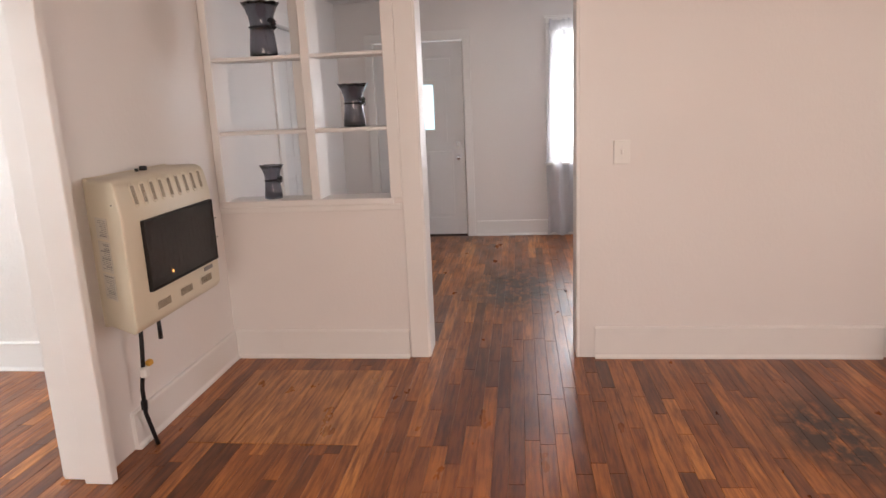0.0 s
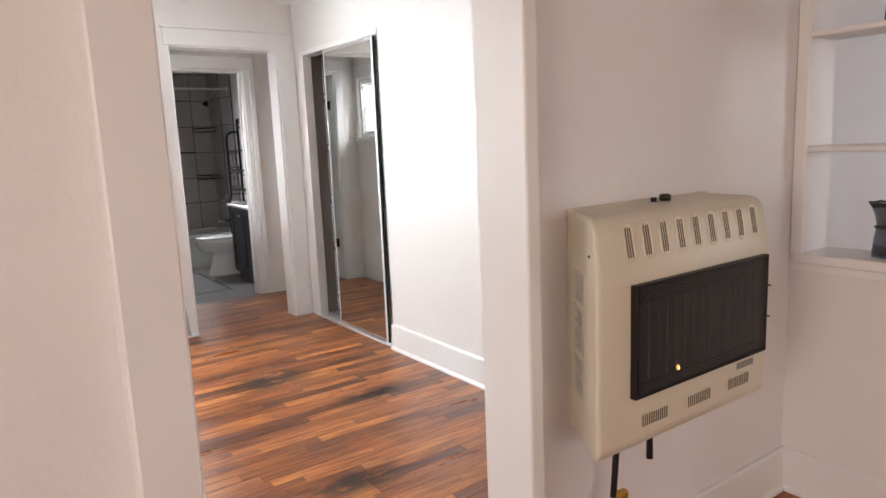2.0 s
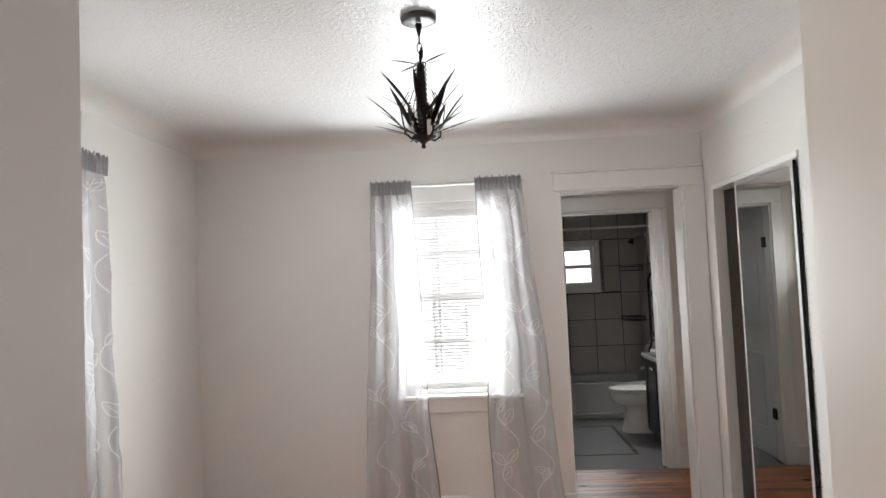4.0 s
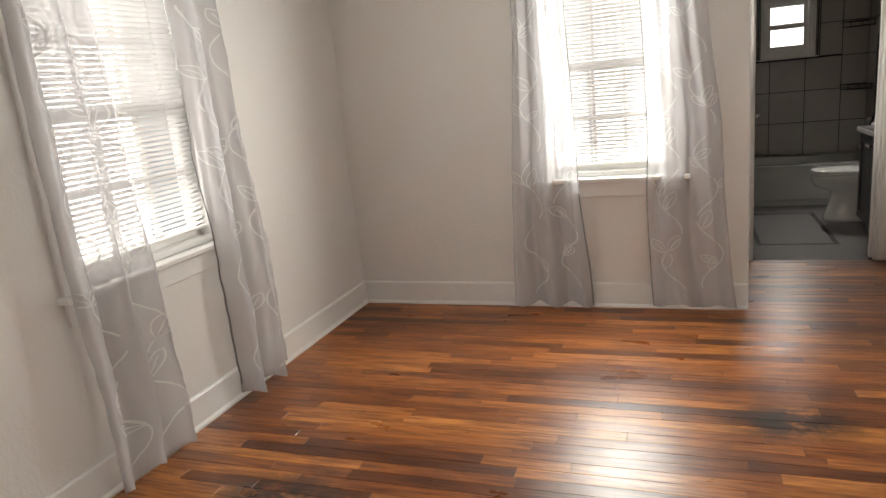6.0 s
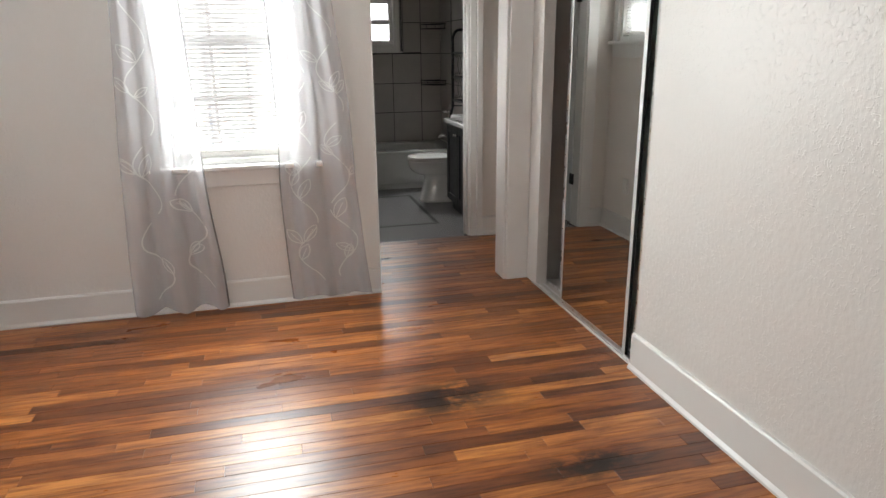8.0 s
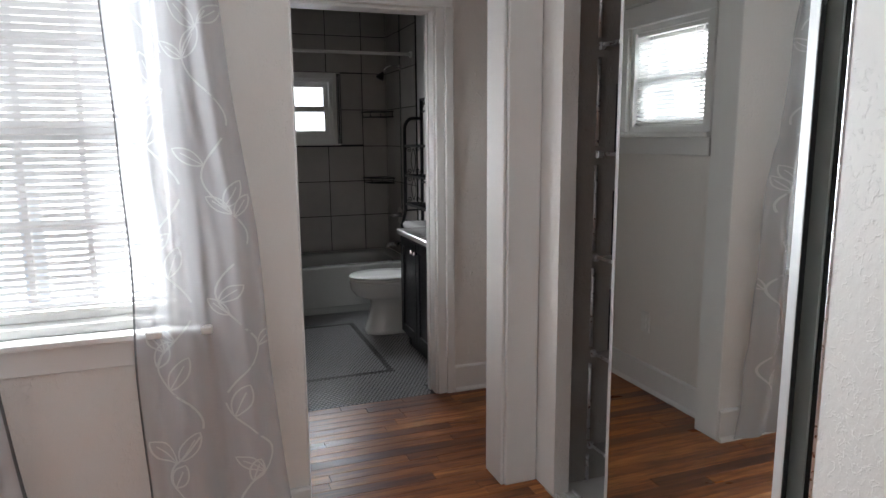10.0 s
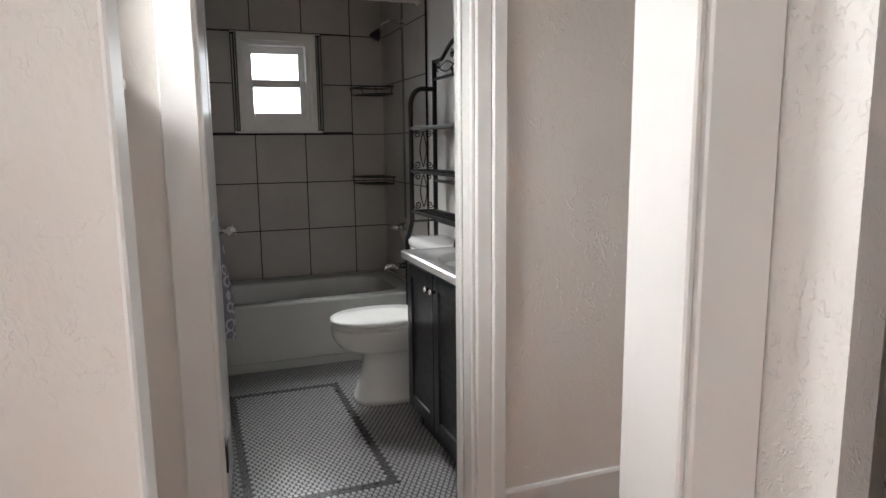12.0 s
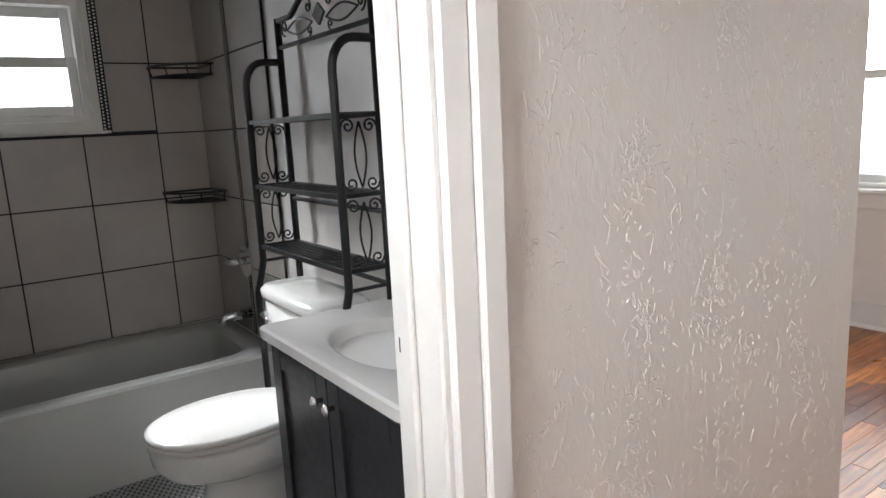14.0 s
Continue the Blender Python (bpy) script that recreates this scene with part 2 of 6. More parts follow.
def wood(name, per_object, stops, rough=0.315):
    """Varnished strip flooring; tone changes from strip to strip, grain runs along y, dark water stains lie across it."""
    m, t, b = material(name)
    if per_object:
        rnd = t.nodes.new("ShaderNodeObjectInfo").outputs["Random"]
    else:
        rnd = t.nodes.new("ShaderNodeNewGeometry").outputs["Random Per Island"]
    g = t.nodes.new("ShaderNodeNewGeometry")
    off = t.nodes.new("ShaderNodeVectorMath")
    off.operation = "MULTIPLY_ADD"
    comb = t.nodes.new("ShaderNodeCombineXYZ")
    for i in range(3):
        link(t, rnd, comb.inputs[i])
    off.inputs[1].default_value = (13.0, 57.0, 5.0)
    link(t, comb.outputs[0], off.inputs[0])
    link(t, g.outputs["Position"], off.inputs[2])
    mp = t.nodes.new("ShaderNodeMapping")
    mp.inputs["Scale"].default_value = (34, 2.6, 10)
    link(t, off.outputs[0], mp.inputs["Vector"])
    grain = noise_tex(t, mp.outputs[0], 1.6, 6, 0.62)
    mp2 = t.nodes.new("ShaderNodeMapping")
    mp2.inputs["Scale"].default_value = (190, 7, 20)
    link(t, off.outputs[0], mp2.inputs["Vector"])
    fine = noise_tex(t, mp2.outputs[0], 1.0, 3)
    tone = ramp(t, rnd, stops)
    c1 = mixed(t, ramp(t, grain, [(0.40, 0.0), (0.64, 1.0)]), tone, mixed(t, 1.0, tone, (0.42, 0.31, 0.24), "MULTIPLY"))
    c2 = mixed(t, ramp(t, fine, [(0.35, 0.0), (0.8, 0.45)]), c1, mixed(t, 1.0, c1, (0.52, 0.42, 0.34), "MULTIPLY"))
    # water stains and worn places
    p = position(t)
    stain = None
    for sx, sy, rx, ry in ((-3.98, 2.52, 0.20, 0.34), (-3.1, 0.75, 0.25, 0.4), (-3.4, 2.9, 0.12, 0.3), (1.4, 2.75, 0.32, 0.55), (0.1, 5.0, 0.5, 0.9), (-2.6, 2.35, 0.12, 0.3)):
        d = t.nodes.new("ShaderNodeMapping")
        d.inputs["Location"].default_value = (-sx / rx, -sy / ry, 0)
        d.inputs["Scale"].default_value = (1 / rx, 1 / ry, 0)
        link(t, p, d.inputs["Vector"])
        ln = t.nodes.new("ShaderNodeVectorMath")
        ln.operation = "LENGTH"
        link(t, d.outputs[0], ln.inputs[0])
        r = ramp(t, ln.outputs["Value"], [(0.35, 1.0), (1.0, 0.0)])
        stain = r if stain is None else mixed(t, 1.0, stain, r, "ADD")
    rag = ramp(t, noise_tex(t, position(t, (9, 5, 1)), 1.6, 5, 0.7), [(0.34, 0.0), (0.52, 1.0)])
    s = mixed(t, 1.0, stain, rag, "MULTIPLY")
    c3 = mixed(t, s, c2, mixed(t, 1.0, c2, (0.10, 0.085, 0.09), "MULTIPLY"))
    blot = ramp(t, noise_tex(t, position(t, (6, 2.2, 1)), 0.9, 4, 0.65), [(0.50, 0.0), (0.70, 0.75)])
    c4 = mixed(t, blot, c3, mixed(t, 1.0, c3, (0.48, 0.36, 0.30), "MULTIPLY"))
    link(t, c4, b.inputs["Base Color"])
    link(t, ramp(t, noise_tex(t, position(t, (3, 1.2, 1)), 2.5, 4), [(0.3, rough - 0.05), (0.7, rough + 0.10)]), b.inputs["Roughness"])
    b.inputs["Coat Weight"].default_value, b.inputs["Coat Roughness"].default_value = 0.12, 0.30
    h = mixed(t, 0.5, grain, noise_tex(t, position(t, (5, 1.6, 1)), 2.2, 3))
    bump(t, b, h, 0.0016)
    return m


TONES = [(0.0, (0.15, 0.040, 0.010)), (0.22, (0.26, 0.077, 0.018)), (0.5, (0.385, 0.122, 0.026)), (0.78, (0.50, 0.172, 0.039)), (1.0, (0.64, 0.255, 0.064))]
M_PLANK = wood("varnished_strip", True, TONES)
M_PLANKS = wood("varnished_strips", False, TONES)
M_HATCH = wood("varnished_patch_board", True, [(0.0, (0.56, 0.235, 0.070)), (1.0, (0.70, 0.310, 0.098))], 0.3)


def tile_mat(name, color, dark, rough):
    m, t, b = material(name)
    rnd = t.nodes.new("ShaderNodeObjectInfo").outputs["Random"]
    p = position(t)
    cloud = ramp(t, noise_tex(t, p, 3.5, 5, 0.6), [(0.3, 0.0), (0.75, 1.0)])
    c = mixed(t, cloud, color, dark)
    c2 = mixed(t, ramp(t, rnd, [(0.0, 0.0), (1.0, 0.35)]), c, dark)
    link(t, c2, b.inputs["Base Color"])
    b.inputs["Roughness"].default_value = rough
    bump(t, b, noise_tex(t, p, 14, 3), 0.0008)
    return m


M_TILE = tile_mat("grey_wall_tile", (0.49, 0.46, 0.43), (0.39, 0.365, 0.345), 0.24)


def glow(name, color, strength):
    m, t, b = material(name)
    b.inputs["Emission Color"].default_value = (*color, 1)
    b.inputs["Emission Strength"].default_value = strength
    b.inputs["Base Color"].default_value = (*color, 1)
    return m


M_FLAME = glow("pilot_flame", (1.0, 0.45, 0.12), 6)
M_BULB = clear_glass("bulb_glass", (1, 0.98, 0.95))

# ---- mesh helpers ----


def thing(name, loc=(0, 0, 0), rz=0.0, label="", category="", group="", kind=""):
    ob = new(name)
    ob.matrix_basis = pose(*loc, 0, 0, rz)
    return tagged(ob, label, category, group, kind)


def mesh_of(name, bm, mat, smooth=False):
    bmesh.ops.recalc_face_normals(bm, faces=bm.faces[:])
    me = bpy.data.meshes.new(name)
    bm.to_mesh(me)
    bm.free()
    for mm in (mat if isinstance(mat, (list, tuple)) else [mat]):
        me.materials.append(mm)
    if smooth:
        for f in me.polygons:
            f.use_smooth = True
    return me


def part(name, bm, mat, parent=None, label="", smooth=False, loc=None):
    ob = new(name, mesh_of(name, bm, mat, smooth))
    if parent is not None:
        ob.parent = parent
    if loc is not None:
        ob.location = loc
    if label:
        ob["label"] = label
    return ob


def piece(name, me, parent, loc, rot=(0, 0, 0)):
    ob = new(name, me)
    ob.parent = parent
    ob.matrix_basis = Matrix.LocRotScale(loc, Euler(rot), None)
    return ob


def box(bm, x0, x1, y0, y1, z0, z1, bev=0.0, seg=1):
    """Adds a box, its edges bevelled by bev."""
    tmp = bmesh.new()
    bmesh.ops.create_cube(tmp, size=1)
    for v in tmp.verts:
        v.co = Vector(((x0 + x1) / 2 + v.co.x * (x1 - x0), (y0 + y1) / 2 + v.co.y * (y1 - y0), (z0 + z1) / 2 + v.co.z * (z1 - z0)))
    if bev:
        bmesh.ops.bevel(tmp, geom=tmp.edges[:], offset=bev, segments=seg, affect="EDGES", profile=0.5)
    me = bpy.data.meshes.new("t")
    tmp.to_mesh(me)
    tmp.free()
    bm.from_mesh(me)
    bpy.data.meshes.remove(me)
    return bm


def boxes(*specs, bev=0.0, seg=1):
    bm = bmesh.new()
    for s in specs:
        box(bm, *s, bev=bev, seg=seg)
    return bm


def tube(bm, pts, r, n=8, cap=True):
    """Sweeps a round section of radius r (a number, or one for each point) along points."""
    pts = [Vector(p) for p in pts]
    rr = r if isinstance(r, (list, tuple)) else [r] * len(pts)
    rings, up = [], None
    for i, p in enumerate(pts):
        d = (pts[min(i + 1, len(pts) - 1)] - pts[max(i - 1, 0)]).normalized()
        if up is None:
            up = d.orthogonal().normalized()
        side = d.cross(up)
        if side.length < 1e-6:
            side = d.orthogonal()
        side.normalize()
        up = side.cross(d).normalized()
        rings.append([bm.verts.new(p + (up * math.cos(2 * math.pi * k / n) + side * math.sin(2 * math.pi * k / n)) * rr[i]) for k in range(n)])
    for a, b in zip(rings, rings[1:]):
        for k in range(n):
            bm.faces.new((a[k], a[(k + 1) % n], b[(k + 1) % n], b[k]))
    if cap:
        bm.faces.new(rings[0][::-1])
        bm.faces.new(rings[-1])
    return bm


def loft(bm, rings, n=28, caps=True):
    """Superellipse rings (cx, cy, z, rx, ry, power) joined from first to last."""
    made = []
    for cx, cy, z, rx, ry, pw in rings:
        ring = []
        for k in range(n):
            a = 2 * math.pi * k / n
            c, s = math.cos(a), math.sin(a)
            ring.append(bm.verts.new((cx + rx * math.copysign(abs(c) ** (2 / pw), c), cy + ry * math.copysign(abs(s) ** (2 / pw), s), z)))
        made.append(ring)
    for a, b in zip(made, made[1:]):
        for k in range(n):
            bm.faces.new((a[k], a[(k + 1) % n], b[(k + 1) % n], b[k]))
    if caps:
        bm.faces.new(made[0][::-1])
        bm.faces.new(made[-1])
    return bm


def lathe(bm, prof, n=20, centre=(0, 0)):
    """Turned body from (radius, z) pairs."""
    return loft(bm, [(centre[0], centre[1], z, r, r, 2) for r, z in prof], n)


def prism(bm, outline, axis, a0, a1):
    """Extrudes an outline given in the two other axes along axis ('x', 'y' or 'z')."""
    def put(u, v, w):
        return {"x": (w, u, v), "y": (u, w, v), "z": (u, v, w)}[axis]
    lo = [bm.verts.new(put(u, v, a0)) for u, v in outline]
    hi = [bm.verts.new(put(u, v, a1)) for u, v in outline]
    n = len(outline)
    for i in range(n):
        bm.faces.new((lo[i], lo[(i + 1) % n], hi[(i + 1) % n], hi[i]))
    bm.faces.new(lo[::-1])
    bm.faces.new(hi)
    return bm


# ---- structure ----


def wall(name, axis, p0, p1, a0, a1, top, holes=(), mat=None, bottom=0.0, label=""):
    """A wall between the planes p0 and p1 of an axis, from a0 to a1 along the other, with openings (a, a, z, z) right through it."""
    cuts_a = sorted({a0, a1, *[h[0] for h in holes], *[h[1] for h in holes]})
    cuts_z = sorted({bottom, top, *[h[2] for h in holes], *[h[3] for h in holes]})
    na, nz = len(cuts_a) - 1, len(cuts_z) - 1

    def solid(i, j):
        if not (0 <= i < na and 0 <= j < nz):
            return False
        ca, cz = (cuts_a[i] + cuts_a[i + 1]) / 2, (cuts_z[j] + cuts_z[j + 1]) / 2
        return not any(h[0] < ca < h[1] and h[2] < cz < h[3] for h in holes)

    bm = bmesh.new()
    cache = {}

    def v(p, a, z):
        key = (p, a, z)
        if key not in cache:
            cache[key] = bm.verts.new((p, a, z) if axis == "x" else (a, p, z))
        return cache[key]
    for i in range(na):
        for j in range(nz):
            if not solid(i, j):
                continue
            a, b, c, d = cuts_a[i], cuts_a[i + 1], cuts_z[j], cuts_z[j + 1]
            for p in (p0, p1):
                bm.faces.new((v(p, a, c), v(p, b, c), v(p, b, d), v(p, a, d)))
            if not solid(i - 1, j):
                bm.faces.new((v(p0, a, c), v(p1, a, c), v(p1, a, d), v(p0, a, d)))
            if not solid(i + 1, j):
                bm.faces.new((v(p0, b, c), v(p1, b, c), v(p1, b, d), v(p0, b, d)))
            if not solid(i, j - 1):
                bm.faces.new((v(p0, a, c), v(p1, a, c), v(p1, b, c), v(p0, b, c)))
            if not solid(i, j + 1):
                bm.faces.new((v(p0, a, d), v(p1, a, d), v(p1, b, d), v(p0, b, d)))
    ob = part(name, bm, mat or M_WALL)
    return tagged(ob, label or "off-white painted plaster wall", "wall", kind="structure")


ZC = 2.53
wall("wall_heater", "x", -1.666, -1.515, -2.6, 3.597, ZC, [(1.447, 2.302, 0, 2.08)], M_WALL_SMOOTH)
wall("wall_divider", "y", 3.597, 3.78, -1.85, 3.2, ZC, [(-1.475, -0.544, 0.905, 2.05), (-0.385, 0.443, 0, 2.08)], M_WALL_SMOOTH, label="off-white wall with an open shelf divider and a wide opening")
wall("wall_front_room_west", "x", -1.85, -1.70, 3.78, 7.02, ZC, [(5.2, 6.06, 0, 2.03)], M_WALL_SMOOTH)
wall("wall_front", "y", 7.02, 7.17, -1.85, 3.35, ZC, [(-1.33, -0.42, 0, 2.0), (0.50, 1.50, 0.75, 2.05)], M_WALL_SMOOTH)
# East and south walls are unseen, added to close the rooms, with openings for lamps.
wall("wall_east", "x", 3.2, 3.35, -2.6, 7.02, ZC, [(0.0, 1.6, 0.8, 2.1), (4.85, 6.15, 0.8, 2.1)], M_WALL_SMOOTH)
wall("wall_south", "y", -2.75, -2.6, -1.666, 3.35, ZC, [(-0.4, 1.6, 0.7, 2.1)], M_WALL_SMOOTH)
wall("wall_bedroom_window", "x", -5.448, -5.308, -0.11, 3.395, ZC, [(1.40, 2.06, 0.80, 2.06), (2.469, 3.246, 0, 2.09)])
wall("wall_bedroom_south", "y", -0.11, 0.035, -5.308, -1.666, ZC, [(-3.90, -3.10, 0.80, 2.06)])
wall("wall_closet", "y", 3.395, 3.462, -5.448, -1.666, ZC, [(-5.15, -4.02, 0, 2.06)], M_WALL_KNOCK)
wall("wall_closet_back", "y", 4.10, 4.20, -5.448, -1.85, ZC, mat=M_CLOSET, label="plaster wall inside the closet, its shade put into a taupe colour")
wall("wall_closet_west", "x", -5.448, -5.21, 3.462, 4.10, ZC, mat=M_CLOSET, label="plaster wall inside the closet, its shade put into a taupe colour")
wall("wall_closet_east", "x", -3.92, -3.80, 3.462, 4.10, ZC, mat=M_CLOSET, label="plaster wall inside the closet, its shade put into a taupe colour")
wall("wall_hall_east", "x", -5.448, -5.33, 4.20, 7.0, ZC)
wall("wall_bath", "x", -6.45, -6.335, 2.36, 4.61, ZC, [(2.575, 3.330, 0, 2.04)], M_WALL_HALL)
wall("wall_hall_south", "y", 2.22, 2.36, -9.12, -5.448, ZC, [(-6.24, -5.62, 1.42, 1.98)], M_WALL_HALL)
wall("wall_bath_west", "x", -9.12, -8.985, 2.36, 3.82, ZC, [(2.89, 3.32, 1.39, 1.915)])
wall("wall_bath_north", "y", 3.82, 3.94, -9.12, -6.45, ZC, mat=M_WALL_SMOOTH)
wall("wall_far_room_south", "y", 4.49, 4.61, -9.05, -6.45, ZC)
wall("wall_far_room_west", "x", -9.05, -8.93, 4.61, 7.0, ZC)
wall("wall_far_room_north", "y", 7.0, 7.15, -9.05, -5.33, ZC, [(-7.70, -6.20, 0.82, 2.1)])


def slab(name, x0, x1, y0, y1, z0, z1, mat, label, category):
    return tagged(part(name, boxes((x0, x1, y0, y1, z0, z1)), mat), label, category, kind="structure")


slab("ceiling_living", -1.85, 3.35, -2.75, 3.78, ZC, ZC + 0.1, M_CEIL, "white textured ceiling", "ceiling")
slab("ceiling_front", -1.70, 3.2, 3.78, 7.02, 2.40, 2.5, M_CEIL, "white textured ceiling", "ceiling")
slab("ceiling_bedroom", -5.44, -1.85, -0.11, 4.2, ZC, ZC + 0.1, M_CEIL, "white stippled ceiling with a glossy texture", "ceiling")
slab("ceiling_hall", -9.12, -5.44, 2.22, 4.61, 2.5, ZC + 0.1, M_CEIL, "white textured ceiling", "ceiling")
slab("ceiling_far_room", -9.05, -5.33, 4.61, 7.15, ZC, ZC + 0.1, M_CEIL, "white textured ceiling", "ceiling")
# Added out of view above the ceilings; it only keeps sun and sky out.
slab("roof", -9.6, 3.9, -3.3, 8.3, 2.72, 2.85, M_HOUSE, "pale deck added unseen over the house to block the sky", "roof")
slab("ground", -400, 400, -400, 400, -0.62, -0.60, M_GROUND, "grass around the house", "ground")

# coved corner between the bedroom's walls and its ceiling
def cove(name, x0, x1, y0, y1, r):
    bm = bmesh.new()
    n = 6
    loops = []
    for k in range(n + 1):
        a = math.pi / 2 * k / n
        inset, z = r * (1 - math.cos(a)), ZC - r + r * math.sin(a)
        z = min(z, ZC - 0.001)
        i = inset + 0.001
        loops.append([bm.verts.new(c) for c in ((x0 + i, y0 + i, z), (x1 - i, y0 + i, z), (x1 - i, y1 - i, z), (x0 + i, y1 - i, z))])
    for a, b in zip(loops, loops[1:]):
        for k in range(4):
            bm.faces.new((a[k], a[(k + 1) % 4], b[(k + 1) % 4], b[k]))
    return tagged(part(name, bm, M_WALL, smooth=True), "rounded plaster cove under the ceiling", "cove", kind="structure")


cove("cove_bedroom", -5.308, -1.666, 0.035, 3.395, 0.10)


def baseboard(name, axis, plane, side, a0, a1, h=0.150, t=0.018):
    """Board along a wall's foot with a rounded top and a shoe moulding; side: +1 when the room lies on the greater side."""
    s = side
    prof = [(0, 0), (s * (t + 0.012), 0), (s * (t + 0.011), 0.010), (s * (t + 0.002), 0.020), (s * t, 0.022), (s * t, h - 0.008), (s * (t - 0.006), h), (0, h)]
    bm = bmesh.new()
    if axis == "x":
        prism(bm, [(plane + u, v) for u, v in prof], "y", a0, a1)
    else:
        prism(bm, [(plane + u, v) for u, v in prof], "x", a0, a1)
    return tagged(part(name, bm, M_TRIM), "white painted wooden baseboard", "baseboard", kind="structure")


baseboard("baseboard_heater", "x", -1.515, 1, 2.53, 3.597, 0.165)
baseboard("baseboard_heater_south", "x", -1.515, 1, -2.6, 1.375, 0.165)
baseboard("baseboard_divider", "y", 3.597, -1, -1.497, -0.49, 0.165)
baseboard("baseboard_living", "y", 3.597, -1, 0.53, 1.99, 0.176)
baseboard("baseboard_front", "y", 7.02, -1, -0.32, 3.2, 0.16)
baseboard("baseboard_front_west", "x", -1.70, 1, 3.78, 5.1, 0.16)
baseboard("baseboard_bedroom_window", "x", -5.308, 1, 0.035, 2.469)
baseboard("baseboard_bedroom_south", "y", 0.035, 1, -5.29, -1.684)
baseboard("baseboard_closet", "y", 3.395, -1, -4.015, -1.684, 0.168)
baseboard("baseboard_bedroom_east", "x", -1.666, -1, 0.053, 1.36)
baseboard("baseboard_bedroom_east_north", "x", -1.666, -1, 2.39, 3.377)
baseboard("baseboard_hall", "x", -6.335, 1, 3.432, 4.61, 0.145)
baseboard("baseboard_hall_south", "y", 2.36, 1, -6.317, -5.448, 0.145)
baseboard("baseboard_hall_stub", "x", -6.335, 1, 2.378, 2.485, 0.145)
baseboard("baseboard_far_room", "y", 7.0, -1, -8.93, -5.5, 0.15)


def trim(name, *specs, label="white painted wooden trim", bev=0.004, mat=None):
    return tagged(part(name, boxes(*specs, bev=bev), mat or M_TRIM), label, "trim", kind="structure")


# doorway from the living room to the bedroom: lining and casings on both faces
trim("trim_door_north", (-1.672, -1.565, 2.290, 2.305, 0, 2.08))
trim("trim_door_south", (-1.686, -1.509, 1.444, 1.456, 0, 2.08))
trim("trim_door_head", (-1.672, -1.509, 1.456, 2.262, 2.066, 2.083))
trim("casing_living_north", (-1.565, -1.450, 2.262, 2.304, 0, 2.10))
trim("casing_living_south", (-1.515, -1.456, 1.377, 1.480, 0, 2.10))
trim("casing_living_head", (-1.515, -1.456, 1.377, 2.304, 2.10, 2.20))
trim("casing_bedroom_north", (-1.686, -1.666, 2.302, 2.39, 0, 2.10))
trim("casing_bedroom_south", (-1.686, -1.666, 1.36, 1.446, 0, 2.10))
trim("casing_bedroom_head", (-1.686, -1.666, 1.36, 2.39, 2.10, 2.20))
# opening to the hall
trim("casing_hall_head", (-5.308, -5.288, 2.43, 3.392, 2.09, 2.205))
trim("cap_hall_head", (-5.308, -5.280, 2.42, 3.393, 2.205, 2.222))
trim("trim_hall_jamb_north", (-5.453, -5.30, 3.236, 3.252, 0, 2.09))
trim("trim_hall_post", (-5.308, -5.290, 3.252, 3.392, 0, 2.09))
trim("trim_hall_jamb_south", (-5.453, -5.302, 2.466, 2.474, 0, 2.09))
trim("trim_hall_jamb_head", (-5.453, -5.302, 2.474, 3.236, 2.078, 2.094))
# door to the bathroom
trim("casing_bath_north", (-6.335, -6.313, 3.332, 3.382, 0, 2.05))
trim("casing_bath_north_edge", (-6.335, -6.303, 3.382, 3.428, 0, 2.05))
trim("casing_bath_south", (-6.335, -6.313, 2.485, 2.575, 0, 2.05))
trim("casing_bath_head", (-6.335, -6.311, 2.485, 3.428, 2.05, 2.165))
trim("trim_bath_jamb_north", (-6.456, -6.325, 3.318, 3.334, 0, 2.045))
trim("trim_bath_stop_north", (-6.42, -6.385, 3.306, 3.318, 0, 2.03))
trim("trim_bath_jamb_south", (-6.456, -6.325, 2.568, 2.586, 0, 2.045))
trim("trim_bath_jamb_head", (-6.456, -6.325, 2.586, 3.318, 2.028, 2.045))
# divider: cap rail, end post and panel frame
trim("divider_sill", (-1.497, -0.535, 3.585, 3.792, 0.875, 0.909), label="white painted sill under open shelves")
trim("divider_rail", (-1.513, -0.49, 3.588, 3.600, 0.843, 0.875))
trim("divider_post_face", (-0.485, -0.380, 3.585, 3.600, 0, 2.08), label="white painted end post of the shelf divider")
trim("divider_stile_east", (-0.549, -0.485, 3.585, 3.600, 0.905, 2.08))
trim("divider_stile_west", (-1.513, -1.470, 3.585, 3.600, 0.905, 2.08))
trim("divider_mullion", (-0.985, -0.937, 3.592, 3.785, 0.905, 2.05))
trim("divider_back_stile", (-1.095, -0.940, 3.785, 3.803, 0.905, 2.05))
trim("divider_shelf_low", (-1.475, -0.985, 3.592, 3.785, 1.266, 1.286), (-0.937, -0.544, 3.592, 3.785, 1.266, 1.286))
trim("divider_shelf_mid", (-1.475, -0.985, 3.592, 3.785, 1.652, 1.672), (-0.937, -0.544, 3.592, 3.785, 1.652, 1.672))
trim("opening_jamb_east", (0.428, 0.446, 3.590, 3.786, 0, 2.08))
trim("opening_jamb_west", (-0.388, -0.372, 3.590, 3.786, 0, 2.08))
# front door casing
trim("casing_front_door", (-0.415, -0.335, 7.0, 7.02, 0, 2.0), (-1.41, -1.33, 7.0, 7.02, 0, 2.0), (-1.41, -0.335, 7.0, 7.02, 2.0, 2.09))
trim("casing_side_door", (-1.70, -1.68, 5.10, 5.20, 0, 2.03), (-1.70, -1.68, 6.06, 6.16, 0, 2.03), (-1.70, -1.68, 5.10, 6.16, 2.03, 2.13))
